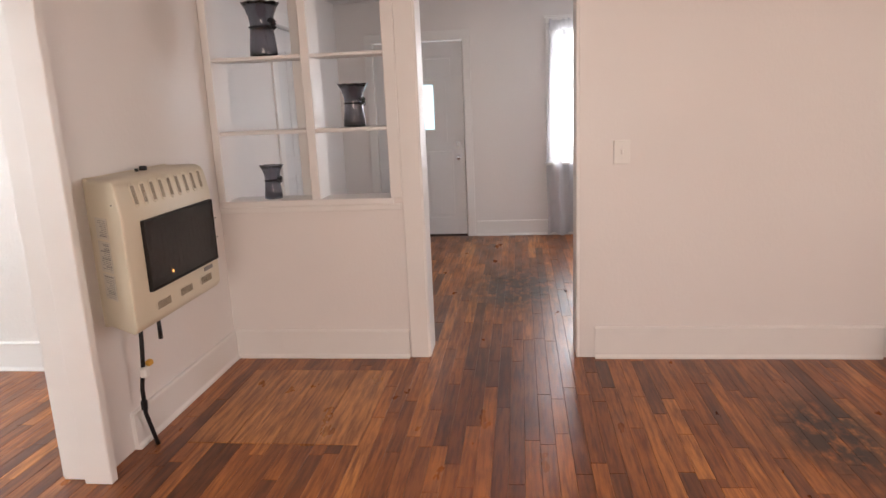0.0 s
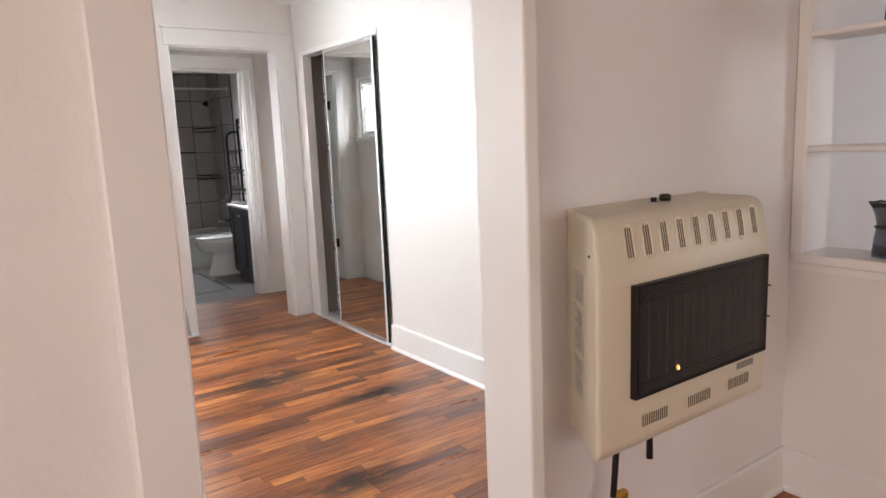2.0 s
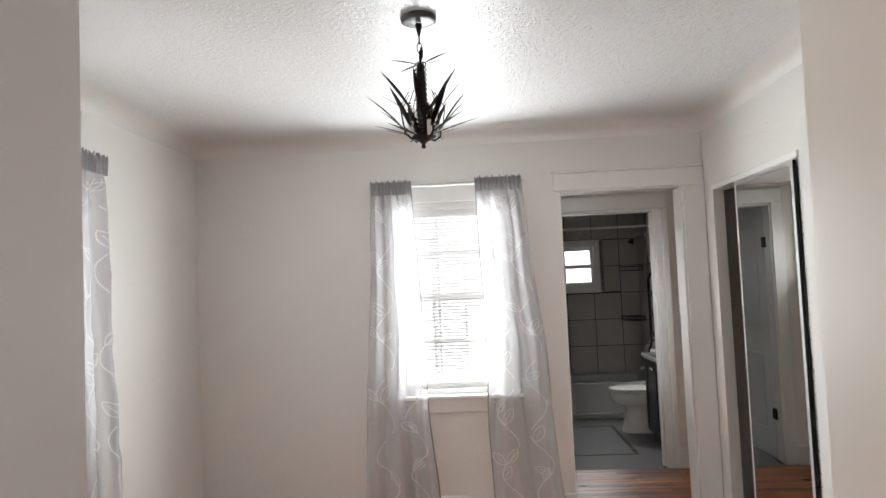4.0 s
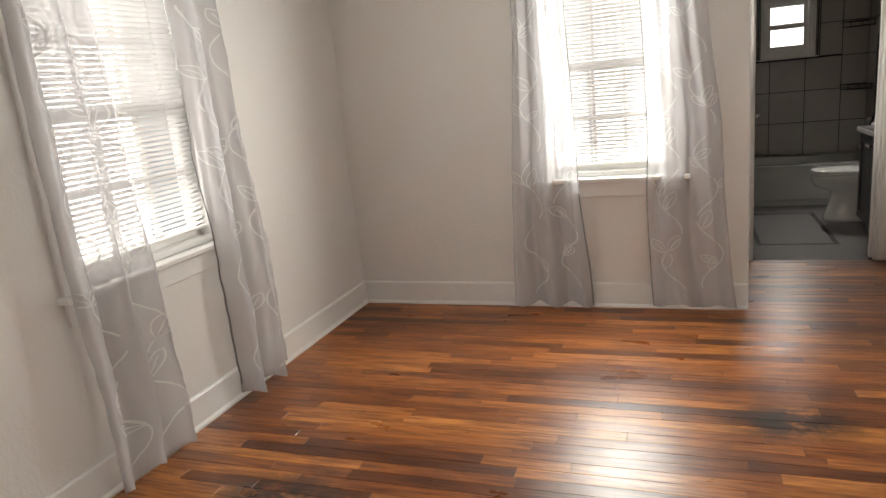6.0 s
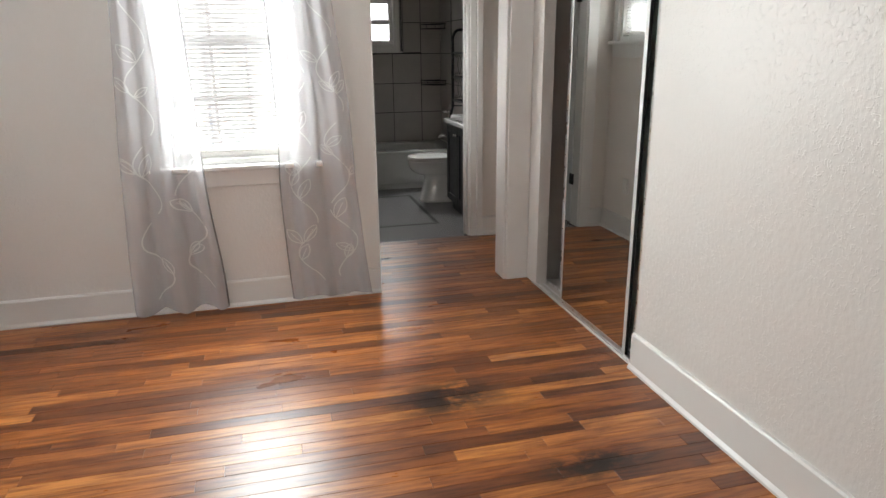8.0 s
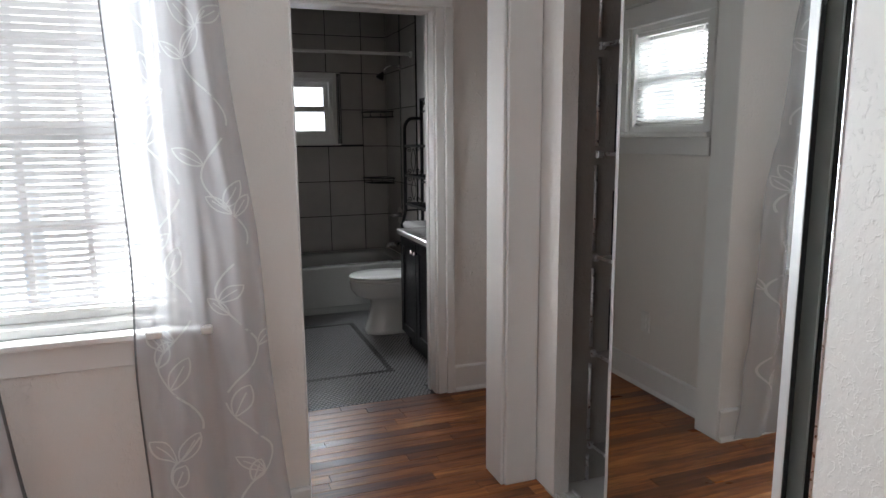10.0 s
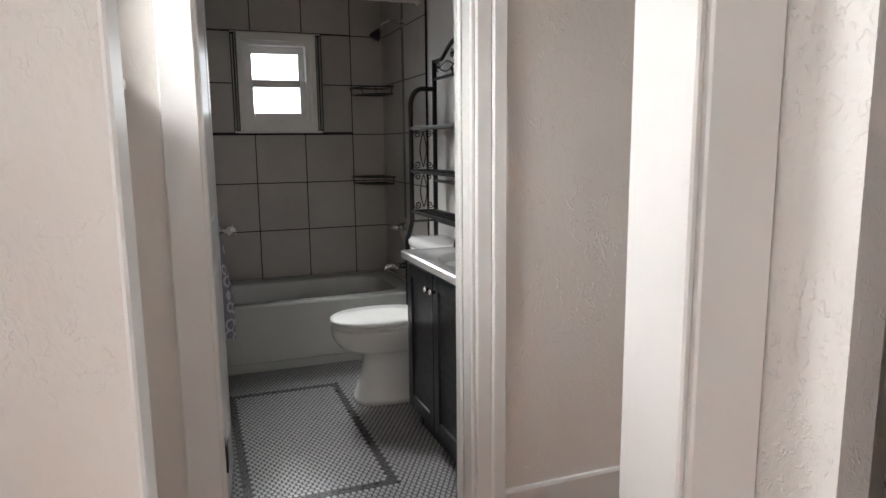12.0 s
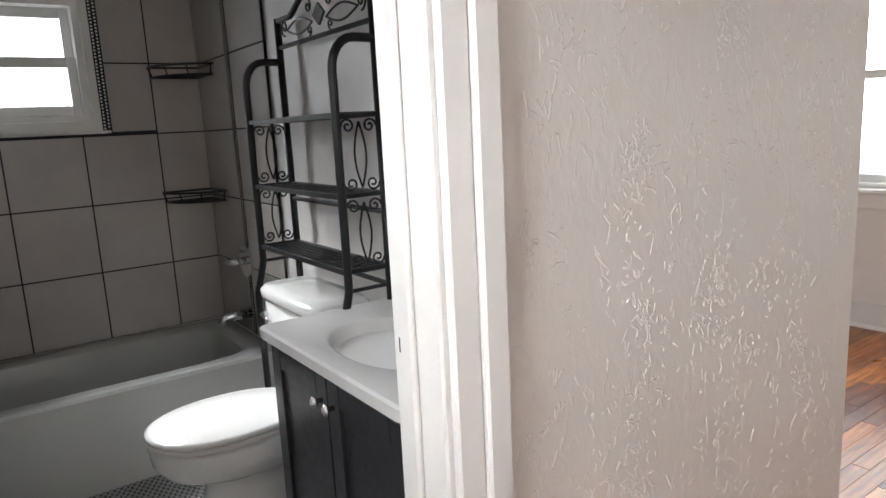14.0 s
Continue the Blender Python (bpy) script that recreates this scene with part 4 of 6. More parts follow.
def gas_heater():
    th = thing("gas_heater", (-1.515, 2.345, 0.580), label="beige enamel wall gas heater with a dark glass front", category="heater")
    L, H, D = 0.700, 0.588, 0.225
    bm = prism(bmesh.new(), [(0.0, 0.0), (D - 0.026, 0.0), (D, 0.026), (D, 0.460), (D - 0.020, H - 0.024), (D - 0.046, H), (0.0, H)], "y", -0.026, L)
    bmesh.ops.bevel(bm, geom=bm.edges[:], offset=0.017, segments=4, affect="EDGES", profile=0.5)
    for v in bm.verts:
        if v.co.y < 0.05:
            v.co.y += 0.146 * (1 - v.co.x / D)
    body = part("body", bm, M_HEATER, th, smooth=True)
    body.data.set_sharp_from_angle(angle=radians(32))
    part("back_plate", boxes((0.0, 0.022, 0.112, L + 0.005, -0.003, H + 0.003), bev=0.003), M_HEATER, th)
    # louvres with round ends under the top edge, three slits in each; slits are brown blocks painted as shade
    a = Vector((D, 0.460)), Vector((D - 0.020, H - 0.024))
    d = a[1] - a[0]
    tilt = math.atan2(-d.x, d.y)
    ring = capsule(0.0165, 0.045)
    plate = mesh_of("louvre", prism(bmesh.new(), [(y, z) for y, z in capsule(0.0165, 0.045)], "x", -0.004, 0.0012), M_HEATER)
    rim_bm = tube(bmesh.new(), [(0.001, y, z) for y, z in ring + ring[:1]], 0.0026, 6, cap=False)
    rim = mesh_of("louvre_rim", rim_bm, M_HEATER, True)
    slit = mesh_of("slit", prism(bmesh.new(), capsule(0.0022, 0.036, 4), "x", 0.0, 0.0020), M_SLOT_SHADE)
    for k in range(9):
        o = new("louvre", plate)
        o.parent = th
        c = a[0] + d * 0.62
        o.matrix_basis = Matrix.LocRotScale((c.x, 0.098 + k * 0.066, c.y), Euler((0, -tilt, 0)), None)
        piece("louvre_rim", rim, o, (0, 0, 0))
        for y in (-0.008, 0.0, 0.008):
            piece("slit", slit, o, (0, y, 0))
    y0, y1, z0, z1 = 0.095, 0.662, 0.150, 0.422
    # flat sheet on the solid body; the hollow's shade is its near-black colour
    part("firebox", boxes((D - 0.006, D + 0.002, y0, y1, z0, z1)), M_FIREBOX, th, "near-black sheet standing for the shaded firebox behind the glass")
    n = 15
    for k in range(n):
        yc = y0 + 0.03 + (y1 - y0 - 0.06) * k / (n - 1)
        part("radiant_rib", boxes((D + 0.002, D + 0.008, yc - 0.012, yc + 0.012, z0 + 0.035, z1 - 0.045), bev=0.003), M_RADIANT, th)
    for z in (z0 + 0.028, z1 - 0.040):
        part("guard_rod", tube(bmesh.new(), [(D + 0.010, y0 + 0.01, z), (D + 0.010, y1 - 0.01, z)], 0.0022, 6), M_IRON, th)
    gl = part("glass_front", boxes((D + 0.0125, D + 0.0150, y0 + 0.004, y1 - 0.004, z0 + 0.004, z1 - 0.004)), M_PANE, th, "dark smoked glass fire window")
    gl.visible_shadow = False
    f = 0.004
    part("window_frame", boxes((D - 0.004, D + 0.017, y0 - f, y0 + f / 2, z0 - f, z1 + f), (D - 0.004, D + 0.017, y1 - f / 2, y1 + f, z0 - f, z1 + f), (D - 0.004, D + 0.017, y0 + f / 2, y1 - f / 2, z1 - f / 2, z1 + f), (D - 0.004, D + 0.017, y0 + f / 2, y1 - f / 2, z0 - f, z0 + f / 2), bev=0.002), M_IRON, th)
    for z in (0.245, 0.335):
        part("guard_hook", tube(bmesh.new(), [(D + 0.010, y1, z), (D + 0.016, y1 + 0.018, z), (D - 0.01, y1 + 0.026, z - 0.004)], 0.0022, 6), M_IRON, th)
    part("pilot_flame", lathe(bmesh.new(), [(0.001, 0), (0.005, 0.004), (0.0035, 0.010), (0.0005, 0.017)], 8), M_FLAME, th, "small orange pilot flame", True, (D + 0.0105, 0.262, 0.182))
    for k in range(3):
        y = 0.125 + k * 0.185
        o = part("lower_grille", prism(bmesh.new(), [(y + 0.058 - v, 0.078 + u) for u, v in capsule(0.020, 0.058, 5)], "x", D - 0.003, D + 0.0015), M_HEATER, th)
        # brown blocks on the enamel stand for the shade inside the grille
        for j in range(12):
            part("grille_slit", boxes((D + 0.001, D + 0.0028, y + 0.010 + j * 0.0085, y + 0.0135 + j * 0.0085, 0.063, 0.093)), M_SLOT_SHADE, o)
    part("badge", boxes((D, D + 0.003, 0.545, 0.625, 0.112, 0.130), bev=0.001), M_GREY, th, "small grey name plate")
    part("screw", tube(bmesh.new(), [(0.175, 0.010, 0.50), (0.175, 0.003, 0.50)], 0.003, 8), M_IRON, th)

    def on_side(x0, x1, z0, z1, out=0.003):
        bm = boxes((x0, x1, -out, 0.002, z0, z1))
        for v in bm.verts:
            v.co.y += 0.146 * (1 - v.co.x / D) - 0.026
        return bm
    for z0, z1 in ((0.125, 0.225), (0.235, 0.355), (0.365, 0.445)):
        sheet = part("label_plate", on_side(0.045, 0.125, z0, z1), M_LABEL, th, "pale printed data label")
        rl = random.Random(int(z0 * 1000))
        z = z1 - 0.010
        while z > z0 + 0.006:
            w = rl.uniform(0.035, 0.066)
            thick = 0.0045 if rl.random() < 0.25 else 0.0022
            part("printed_line", on_side(0.118 - w, 0.118, z, z + thick, 0.0035), M_GREY, sheet)
            z -= 0.0075
    part("control_knob", lathe(bmesh.new(), [(0.016, 0), (0.016, 0.014), (0.012, 0.018)], 14, (0.06, 0.44)), M_BLACK, th, "black control knob", True, (0, 0, H))
    part("igniter", lathe(bmesh.new(), [(0.008, 0), (0.008, 0.012)], 10, (0.06, 0.39)), M_BLACK, th, smooth=True, loc=(0, 0, H))
    pipe = part("gas_pipe", tube(bmesh.new(), [(0.11, 0.195, 0.01), (0.10, 0.19, -0.05), (0.10, 0.185, -0.10), (0.085, 0.195, -0.20), (0.07, 0.19, -0.30), (0.06, 0.205, -0.42), (0.07, 0.225, -0.52), (0.075, 0.24, -0.585)], 0.009, 9), M_BLACK, th, "black flexible gas pipe", True)
    part("valve", boxes((0.075, 0.105, 0.175, 0.21, -0.25, -0.205), bev=0.006), M_PLASTIC, pipe)
    part("valve_tap", boxes((0.10, 0.125, 0.183, 0.215, -0.20, -0.175), bev=0.006), M_BRASS, pipe, "yellow brass tap")
    part("coupling", tube(bmesh.new(), [(0.065, 0.197, -0.36), (0.06, 0.203, -0.40)], 0.014, 6), M_BLACK, pipe)
    part("feed_pipe", tube(bmesh.new(), [(0.10, 0.19, -0.02), (0.10, 0.37, -0.02), (0.10, 0.43, -0.012)], 0.008, 8), M_BLACK, th, smooth=True)
    part("drip_leg", tube(bmesh.new(), [(0.10, 0.33, -0.02), (0.10, 0.33, -0.13)], [0.008, 0.010], 8), M_BLACK, th, smooth=True)
    return th


gas_heater()


def vase(x, z, h, label):
    th = thing("glass_vase", (x, 3.685, z), random.Random(int(h * 1000)).uniform(-20, 20), label, "vase", "vases on the divider")
    r0, r1 = h * 0.245, h * 0.36
    bm = bmesh.new()
    n, rings = 26, []
    prof = [(r0 * 1.06, 0), (r0 * 1.10, 0.04 * h), (r0 * 1.02, 0.3 * h), (r0 * 0.88, 0.58 * h), (r0 * 0.98, 0.74 * h), (r1 * 0.83, 0.90 * h), (r1, h)]
    inner = [(p[0] - 0.005, max(p[1], 0.035 * h)) for p in prof[::-1]]
    for j, (rad, zz) in enumerate(prof + inner):
        ring = []
        for k in range(n):
            a = 2 * math.pi * k / n
            rim = max(0, zz / h - 0.6) / 0.4
            rr = rad * (1 + 0.05 * rim * math.sin(9 * a))
            ring.append(bm.verts.new((rr * math.cos(a), rr * math.sin(a), zz + 0.012 * h * rim * math.sin(9 * a + 1))))
        rings.append(ring)
    for a, b in zip(rings, rings[1:]):
        for k in range(n):
            bm.faces.new((a[k], a[(k + 1) % n], b[(k + 1) % n], b[k]))
    bm.faces.new(rings[0][::-1])
    bm.faces.new(rings[-1])
    part("body", bm, M_SMOKE, th, smooth=True)
    # ribbon bow tied round the waist
    bm = bmesh.new()
    tube(bm, [(r0 * 0.93 * math.cos(a), r0 * 0.93 * math.sin(a), 0.55 * h) for a in [2 * math.pi * k / 20 for k in range(21)]], h * 0.022, 6)
    part("band", bm, M_BLACK, th, smooth=True)
    for sgn, up in ((1, 1), (-1, 1), (1, -0.7), (-1, -0.6), (1, 0.2)):
        bm = bmesh.new()
        c = Vector((r0 * 0.75, -r0 * 0.75, 0.57 * h))
        o = Vector((0.7, -0.6, 0.0)) * h * 0.04
        side = Vector((0.5, 0.5, 0)) * sgn * h * 0.15
        loft_pts = [c + o, c + o * 2 + side * 0.5 + Vector((0, 0, up * 0.09 * h)), c + o * 2 + side + Vector((0, 0, up * 0.05 * h))]
        tube(bm, loft_pts, [h * 0.012, h * 0.045, h * 0.006], 6)
        part("bow_loop", bm, M_BLACK, th, "black ribbon bow", True)
    return th


vase(-1.21, 1.6735, 0.275, "tall smoked glass vase with a black bow on the upper shelf")
vase(-0.74, 1.2875, 0.225, "smoked glass vase with a black bow on the middle shelf")
vase(-1.232, 0.9105, 0.185, "small smoked glass vase with a black bow on the sill")


def wall_switch(name, loc, rz, w, h, toggle, label):
    th = thing(name, loc, rz, label, "switch" if toggle else "outlet")
    part("plate", boxes((-w / 2, w / 2, -0.010, 0, -h / 2, h / 2), bev=0.003, seg=2), M_PLASTIC, th)
    if toggle:
        part("toggle", boxes((-0.006, 0.006, -0.022, -0.009, -0.010, 0.014), bev=0.002), M_PLASTIC, th)
        for z in (-0.03, 0.03):
            part("screw", tube(bmesh.new(), [(0, -0.0115, z), (0, -0.009, z)], 0.003, 8), M_ALU, th)
    else:
        for z in (-0.02, 0.02):
            part("socket", boxes((-0.015, 0.015, -0.013, -0.009, z - 0.014, z + 0.014), bev=0.003), M_PLASTIC, th)
    return th


wall_switch("light_switch", (0.658, 3.597, 1.11), 0, 0.082, 0.122, True, "white light switch plate on the living room wall")
wall_switch("wall_outlet", (-6.0, 2.36, 0.38), 180, 0.07, 0.115, False, "white wall outlet low on the hall wall")

# plain dark brown block at the baseboard's east end
dark = thing("dark_block", (2.03, 3.40, 0), label="dark brown block standing on the strip floor", category="box")
part("body", boxes((0, 0.35, 0, 0.17, 0.002, 0.15), bev=0.008, seg=2), M_IRON, dark)
part("lid", boxes((-0.006, 0.356, -0.006, 0.176, 0.15, 0.172), bev=0.006), M_IRON, dark)


def panel_door(name, loc, rz, w, h, t, cols, rows, mat, label, category="door"):
    """Panelled door leaf from x = 0 to w, its faces at y = 0 and t, with sunk mouldings round raised panels."""
    th = thing(name, loc, rz, label, category, kind="structure" if name.startswith("door_") else "")
    bm = boxes((0, w, 0.006, t - 0.006, 0.008, h))
    for x0, x1 in [(0, cols[0][0]), *[(a[1], b[0]) for a, b in zip(cols, cols[1:])], (cols[-1][1], w)]:
        box(bm, x0, x1, 0, t, 0.008, h, bev=0.002)
    for z0, z1 in [(0.008, rows[0][0]), *[(a[1], b[0]) for a, b in zip(rows, rows[1:])], (rows[-1][1], h)]:
        for c0, c1 in cols:
            box(bm, c0 - 0.002, c1 + 0.002, 0.0005, t - 0.0005, z0, z1, bev=0.002)
    part("leaf", bm, mat, th)
    for c0, c1 in cols:
        for z0, z1 in rows:
            part("panel", boxes((c0 + 0.022, c1 - 0.022, 0.0015, t - 0.0015, z0 + 0.022, z1 - 0.022), bev=0.006), mat, th)
    return th


def knob_set(th, x, z, y0, y1, mat, r=0.026):
    for y, s in ((y0, -1), (y1, 1)):
        k = part("door_knob", loft(bmesh.new(), [(0, 0, 0, r, r, 2), (0, 0, 0.008, r, r, 2), (0, 0, 0.010, r * 0.45, r * 0.45, 2), (0, 0, 0.03, r * 0.42, r * 0.42, 2), (0, 0, 0.036, r * 0.9, r * 0.9, 2), (0, 0, 0.05, r * 1.05, r * 1.05, 2), (0, 0, 0.062, r * 0.7, r * 0.7, 2), (0, 0, 0.066, r * 0.2, r * 0.2, 2)], 18), mat, th, "metal door knob", True)
        k.matrix_basis = Matrix.LocRotScale((x, y, z), Euler((radians(90 if s < 0 else -90), 0, 0)), None)


fd = panel_door("door_1", (-1.325, 7.045, 0), 0, 0.90, 1.99, 0.045, [(0.10, 0.40), (0.50, 0.80)], [(0.20, 0.92), (1.62, 1.85)], M_DOOR, "grey-white panelled front door with a small glass light")
part("glass_light", boxes((0.285, 0.615, -0.006, 0.0, 1.10, 1.59), bev=0.002), M_DOOR, fd)
# solid pane that emits; the daylight behind it is put into the glow
fpane = part("pane", boxes((0.305, 0.595, -0.010, -0.004, 1.125, 1.57)), glow("glowing_glass", (0.55, 0.82, 0.92), 1.4), fd, "glass light with its daylight put in as glow")
part("bead", boxes((0.70, 0.725, -0.005, 0.002, 1.0, 1.6), (0.175, 0.20, -0.005, 0.002, 1.0, 1.6), bev=0.002), M_DOOR, fd)
knob_set(fd, 0.835, 0.83, 0.0, 0.045, M_CHROME)
part("deadbolt", tube(bmesh.new(), [(0.835, 0.0, 0.97), (0.835, -0.016, 0.97)], 0.026, 16), M_CHROME, fd)
part("door_sweep", boxes((0.0, 0.90, -0.01, 0.045, 0.0, 0.02)), M_SUBFLOOR, fd)
panel_door("door_2", (-1.745, 5.205, 0), 90, 0.85, 2.02, 0.04, [(0.10, 0.38), (0.47, 0.75)], [(0.2, 0.85), (1.0, 1.85)], M_DOOR, "white panelled inner door in the front room")

# ---- bedroom ----


def chandelier(x, y):
    th = thing("chandelier", (x, y, 2.04), label="dark bronze leaf chandelier hanging on a short chain", category="chandelier")
    top = ZC - 2.04
    part("canopy", lathe(bmesh.new(), [(0.058, top - 0.022), (0.066, top - 0.018), (0.068, top - 0.004), (0.064, top)], 28), M_PEWTER, th, smooth=True)
    part("canopy_stem", lathe(bmesh.new(), [(0.004, top - 0.075), (0.010, top - 0.05), (0.014, top - 0.028)], 12), M_IRON, th, smooth=True)
    for k in range(3):
        z = top - 0.085 - k * 0.034
        pts = []
        for j in range(17):
            a = 2 * math.pi * j / 16
            w, h = 0.009 * math.cos(a), 0.021 * math.sin(a)
            pts.append((w, 0, z + h) if k % 2 == 0 else (0, w, z + h))
        part("chain_link", tube(bmesh.new(), pts, 0.0022, 6, cap=False), M_IRON, th, smooth=True)
    zs = top - 0.18
    part("hook_ring", tube(bmesh.new(), [(0.016 * math.cos(2 * math.pi * j / 16), 0, zs + 0.012 + 0.012 * math.sin(2 * math.pi * j / 16)) for j in range(17)], 0.0022, 6, cap=False), M_IRON, th, smooth=True)
    part("stem", tube(bmesh.new(), [(0.0, 0, 0.03), (0.004, 0.0, 0.15), (-0.004, 0, 0.25), (-0.006, 0, zs)], [0.014, 0.021, 0.018, 0.014], 12), M_IRON, th, "ribbed dark stem", True)
    for k in range(14):
        z = 0.06 + k * 0.019
        part("stem_ring", tube(bmesh.new(), [(0.022 * math.cos(2 * math.pi * j / 14), 0.022 * math.sin(2 * math.pi * j / 14), z + 0.003 * math.sin(j)) for j in range(15)], 0.0022, 5, cap=False), M_IRON, th)
    part("finial", lathe(bmesh.new(), [(0.003, -0.012), (0.009, -0.008), (0.007, 0.004), (0.014, 0.012), (0.045, 0.028), (0.05, 0.032)], 16), M_IRON, th, smooth=True)
    r = random.Random(5)

    def leaf(ang, z, out, up, length, width, ribs):
        """A blade that springs from the stem or tray, first along an arm and then outwards and up."""
        bm = bmesh.new()
        d = Vector((math.cos(ang), math.sin(ang), 0))
        side = Vector((-math.sin(ang), math.cos(ang), 0))
        root = d * out + Vector((0, 0, z))
        n = 12
        rows = []
        for k in range(n + 1):
            u = k / n
            p = root + d * length * u * math.cos(up) * (1 + 0.15 * u) + Vector((0, 0, length * u * math.sin(up) * (1 - 0.12 * u)))
            w = width * math.sin(math.pi * min(1, u * 0.93 + 0.05)) ** 0.9 * (1 - 0.35 * u) + 0.0006
            if ribs:
                w *= 1 + 0.28 * math.cos(k * math.pi)
            bow = 0.25 * w
            nrm = Vector((-d.x * math.sin(up), -d.y * math.sin(up), math.cos(up)))
            rows.append([bm.verts.new(p - side * w), bm.verts.new(p + nrm * (-bow)), bm.verts.new(p + side * w)])
        for a, b in zip(rows, rows[1:]):
            for i in range(2):
                bm.faces.new((a[i], a[i + 1], b[i + 1], b[i]))
        bmesh.ops.solidify(bm, geom=bm.faces[:], thickness=0.0016)
        return part("leaf", bm, M_IRON, th)
    for k in range(9):
        leaf(2 * math.pi * k / 9 + r.uniform(-0.15, 0.15), 0.035, 0.035, r.uniform(0.15, 0.45), r.uniform(0.13, 0.17), 0.009, k % 2 == 0)
    for k in range(8):
        leaf(2 * math.pi * (k + 0.5) / 8 + r.uniform(-0.2, 0.2), 0.06, 0.07, r.uniform(0.8, 1.05), r.uniform(0.15, 0.20), 0.013, False)
    for k in range(7):
        leaf(2 * math.pi * k / 7 + r.uniform(-0.2, 0.2), 0.14, 0.07, r.uniform(0.75, 1.0), r.uniform(0.12, 0.17), 0.010, False)
    for k in range(5):
        leaf(2 * math.pi * k / 5 + 0.4, 0.035, 0.02, 1.25, 0.13, 0.022, True)
    for k in range(5):
        leaf(2 * math.pi * k / 5 + r.uniform(-0.2, 0.2), 0.31, 0.015, r.uniform(0.0, 0.6), r.uniform(0.07, 0.10), 0.009, k % 2 == 0)
    for k in range(4):
        a = math.pi / 2 * k + 0.6
        d = Vector((math.cos(a), math.sin(a), 0))
        arm = part("arm", tube(bmesh.new(), [d * 0.01 + Vector((0, 0, 0.03)), d * 0.05 + Vector((0, 0, 0.022)), d * 0.075 + Vector((0, 0, 0.04)), d * 0.078 + Vector((0, 0, 0.06))], 0.004, 7), M_IRON, th, smooth=True)
        part("candle_sleeve", tube(bmesh.new(), [d * 0.05 + Vector((0, 0, 0.03)), d * 0.05 + Vector((0, 0, 0.085))], 0.010, 10), M_PLASTIC, arm, "white candle sleeve")
        part("bulb", lathe(bmesh.new(), [(0.005, 0.085), (0.015, 0.105), (0.014, 0.12), (0.004, 0.15), (0.001, 0.158)], 12, (d.x * 0.05, d.y * 0.05)), M_BULB, arm, "clear flame-shaped bulb", True)
    for k in range(9):
        a = 2 * math.pi * k / 9 + 0.2
        d = Vector((math.cos(a), math.sin(a), 0))
        part("twig", tube(bmesh.new(), [d * 0.02 + Vector((0, 0, 0.03)), d * 0.075 + Vector((0, 0, 0.07)), d * 0.085 + Vector((0, 0, 0.14)), d * 0.05 + Vector((0, 0, 0.20))], 0.002, 5), M_IRON, th)
    return th


chandelier(-3.385, 1.735)


def mirror_door(x0, x1, y, label):
    th = thing("mirror_door", (x0, y, 0.014), label=label, category="closet door", group="sliding mirror doors")
    w, h, t = x1 - x0, 2.015, 0.032
    part("mirror", boxes((0.014, w - 0.028, 0.002, 0.007, 0.02, h - 0.02)), M_MIRROR, th, "large mirror panel")
    part("back_panel", boxes((0.006, w - 0.006, 0.008, 0.018, 0.01, h - 0.01)), M_PLASTIC, th)
    for nm, a, b in (("stile", 0.0, 0.016), ("stile", w - 0.030, w - 0.002)):
        part(nm, boxes((a, b, 0.0, 0.012, 0, h), bev=0.002), M_SATIN, th, "narrow satin aluminium stile")
    part("edge_seal", boxes((w - 0.002, w, 0.0005, 0.015, 0, h)), M_DARKGAP, th, "black edge seal")
    part("bottom_rail", boxes((0.016, w - 0.030, 0.0, 0.012, 0, 0.022), bev=0.002), M_ALU, th)
    part("top_rail", boxes((0.016, w - 0.030, 0.0, 0.012, h - 0.022, h), bev=0.002), M_ALU, th)
    return th


mirror_door(-4.825, -4.105, 3.404, "sliding mirror closet door pushed half open")
mirror_door(-4.775, -4.026, 3.446, "rear sliding mirror closet door in an aluminium frame")
trim("closet_side_jamb", (-4.024, -4.018, 3.39, 3.495, 0, 2.03), label="aluminium side channel", mat=M_ALU)

for z in (0.170, 0.558, 0.945, 1.343, 1.740):
    sh = thing("closet_shelf", (-5.208, 3.59, z), label="grey painted closet shelf on metal standards", category="shelf", group="closet shelves")
    part("board", boxes((0.02, 1.285, 0.0, 0.505, -0.011, 0.0), bev=0.002), M_SHELF, sh)
    part("front_lip", boxes((0.016, 1.285, -0.004, 0.0, -0.013, 0.001), bev=0.001), M_ALU, sh)
    part("clip", boxes((0.0, 0.018, -0.012, 0.010, -0.022, 0.006), bev=0.002), M_ALU, sh)
    if 0.5 < z < 1.7:
        for k in range(2):
            bn = thing("storage_bin", (-5.190 + 0.31 * k, 3.648, z + 0.001), label="navy blue fabric storage cube on a closet shelf", category="storage bin", group="storage bins")
            for nm, spec in (("base", (0, 0.27, 0, 0.27, 0, 0.006)), ("side_panel", (0, 0.006, 0, 0.27, 0.006, 0.250)), ("side_panel", (0.264, 0.27, 0, 0.27, 0.006, 0.250)), ("front_panel", (0.006, 0.264, 0, 0.006, 0.006, 0.250)), ("back_panel", (0.006, 0.264, 0.264, 0.27, 0.006, 0.250))):
                part(nm, boxes(spec, bev=0.0015), M_NAVY, bn)
            part("handle", boxes((0.09, 0.18, -0.005, -0.001, 0.13, 0.155), bev=0.002), M_NAVY, bn)
std = thing("shelf_standard", (-5.2, 3.578, 0), label="slim metal shelf upright on the closet wall", category="shelf upright")
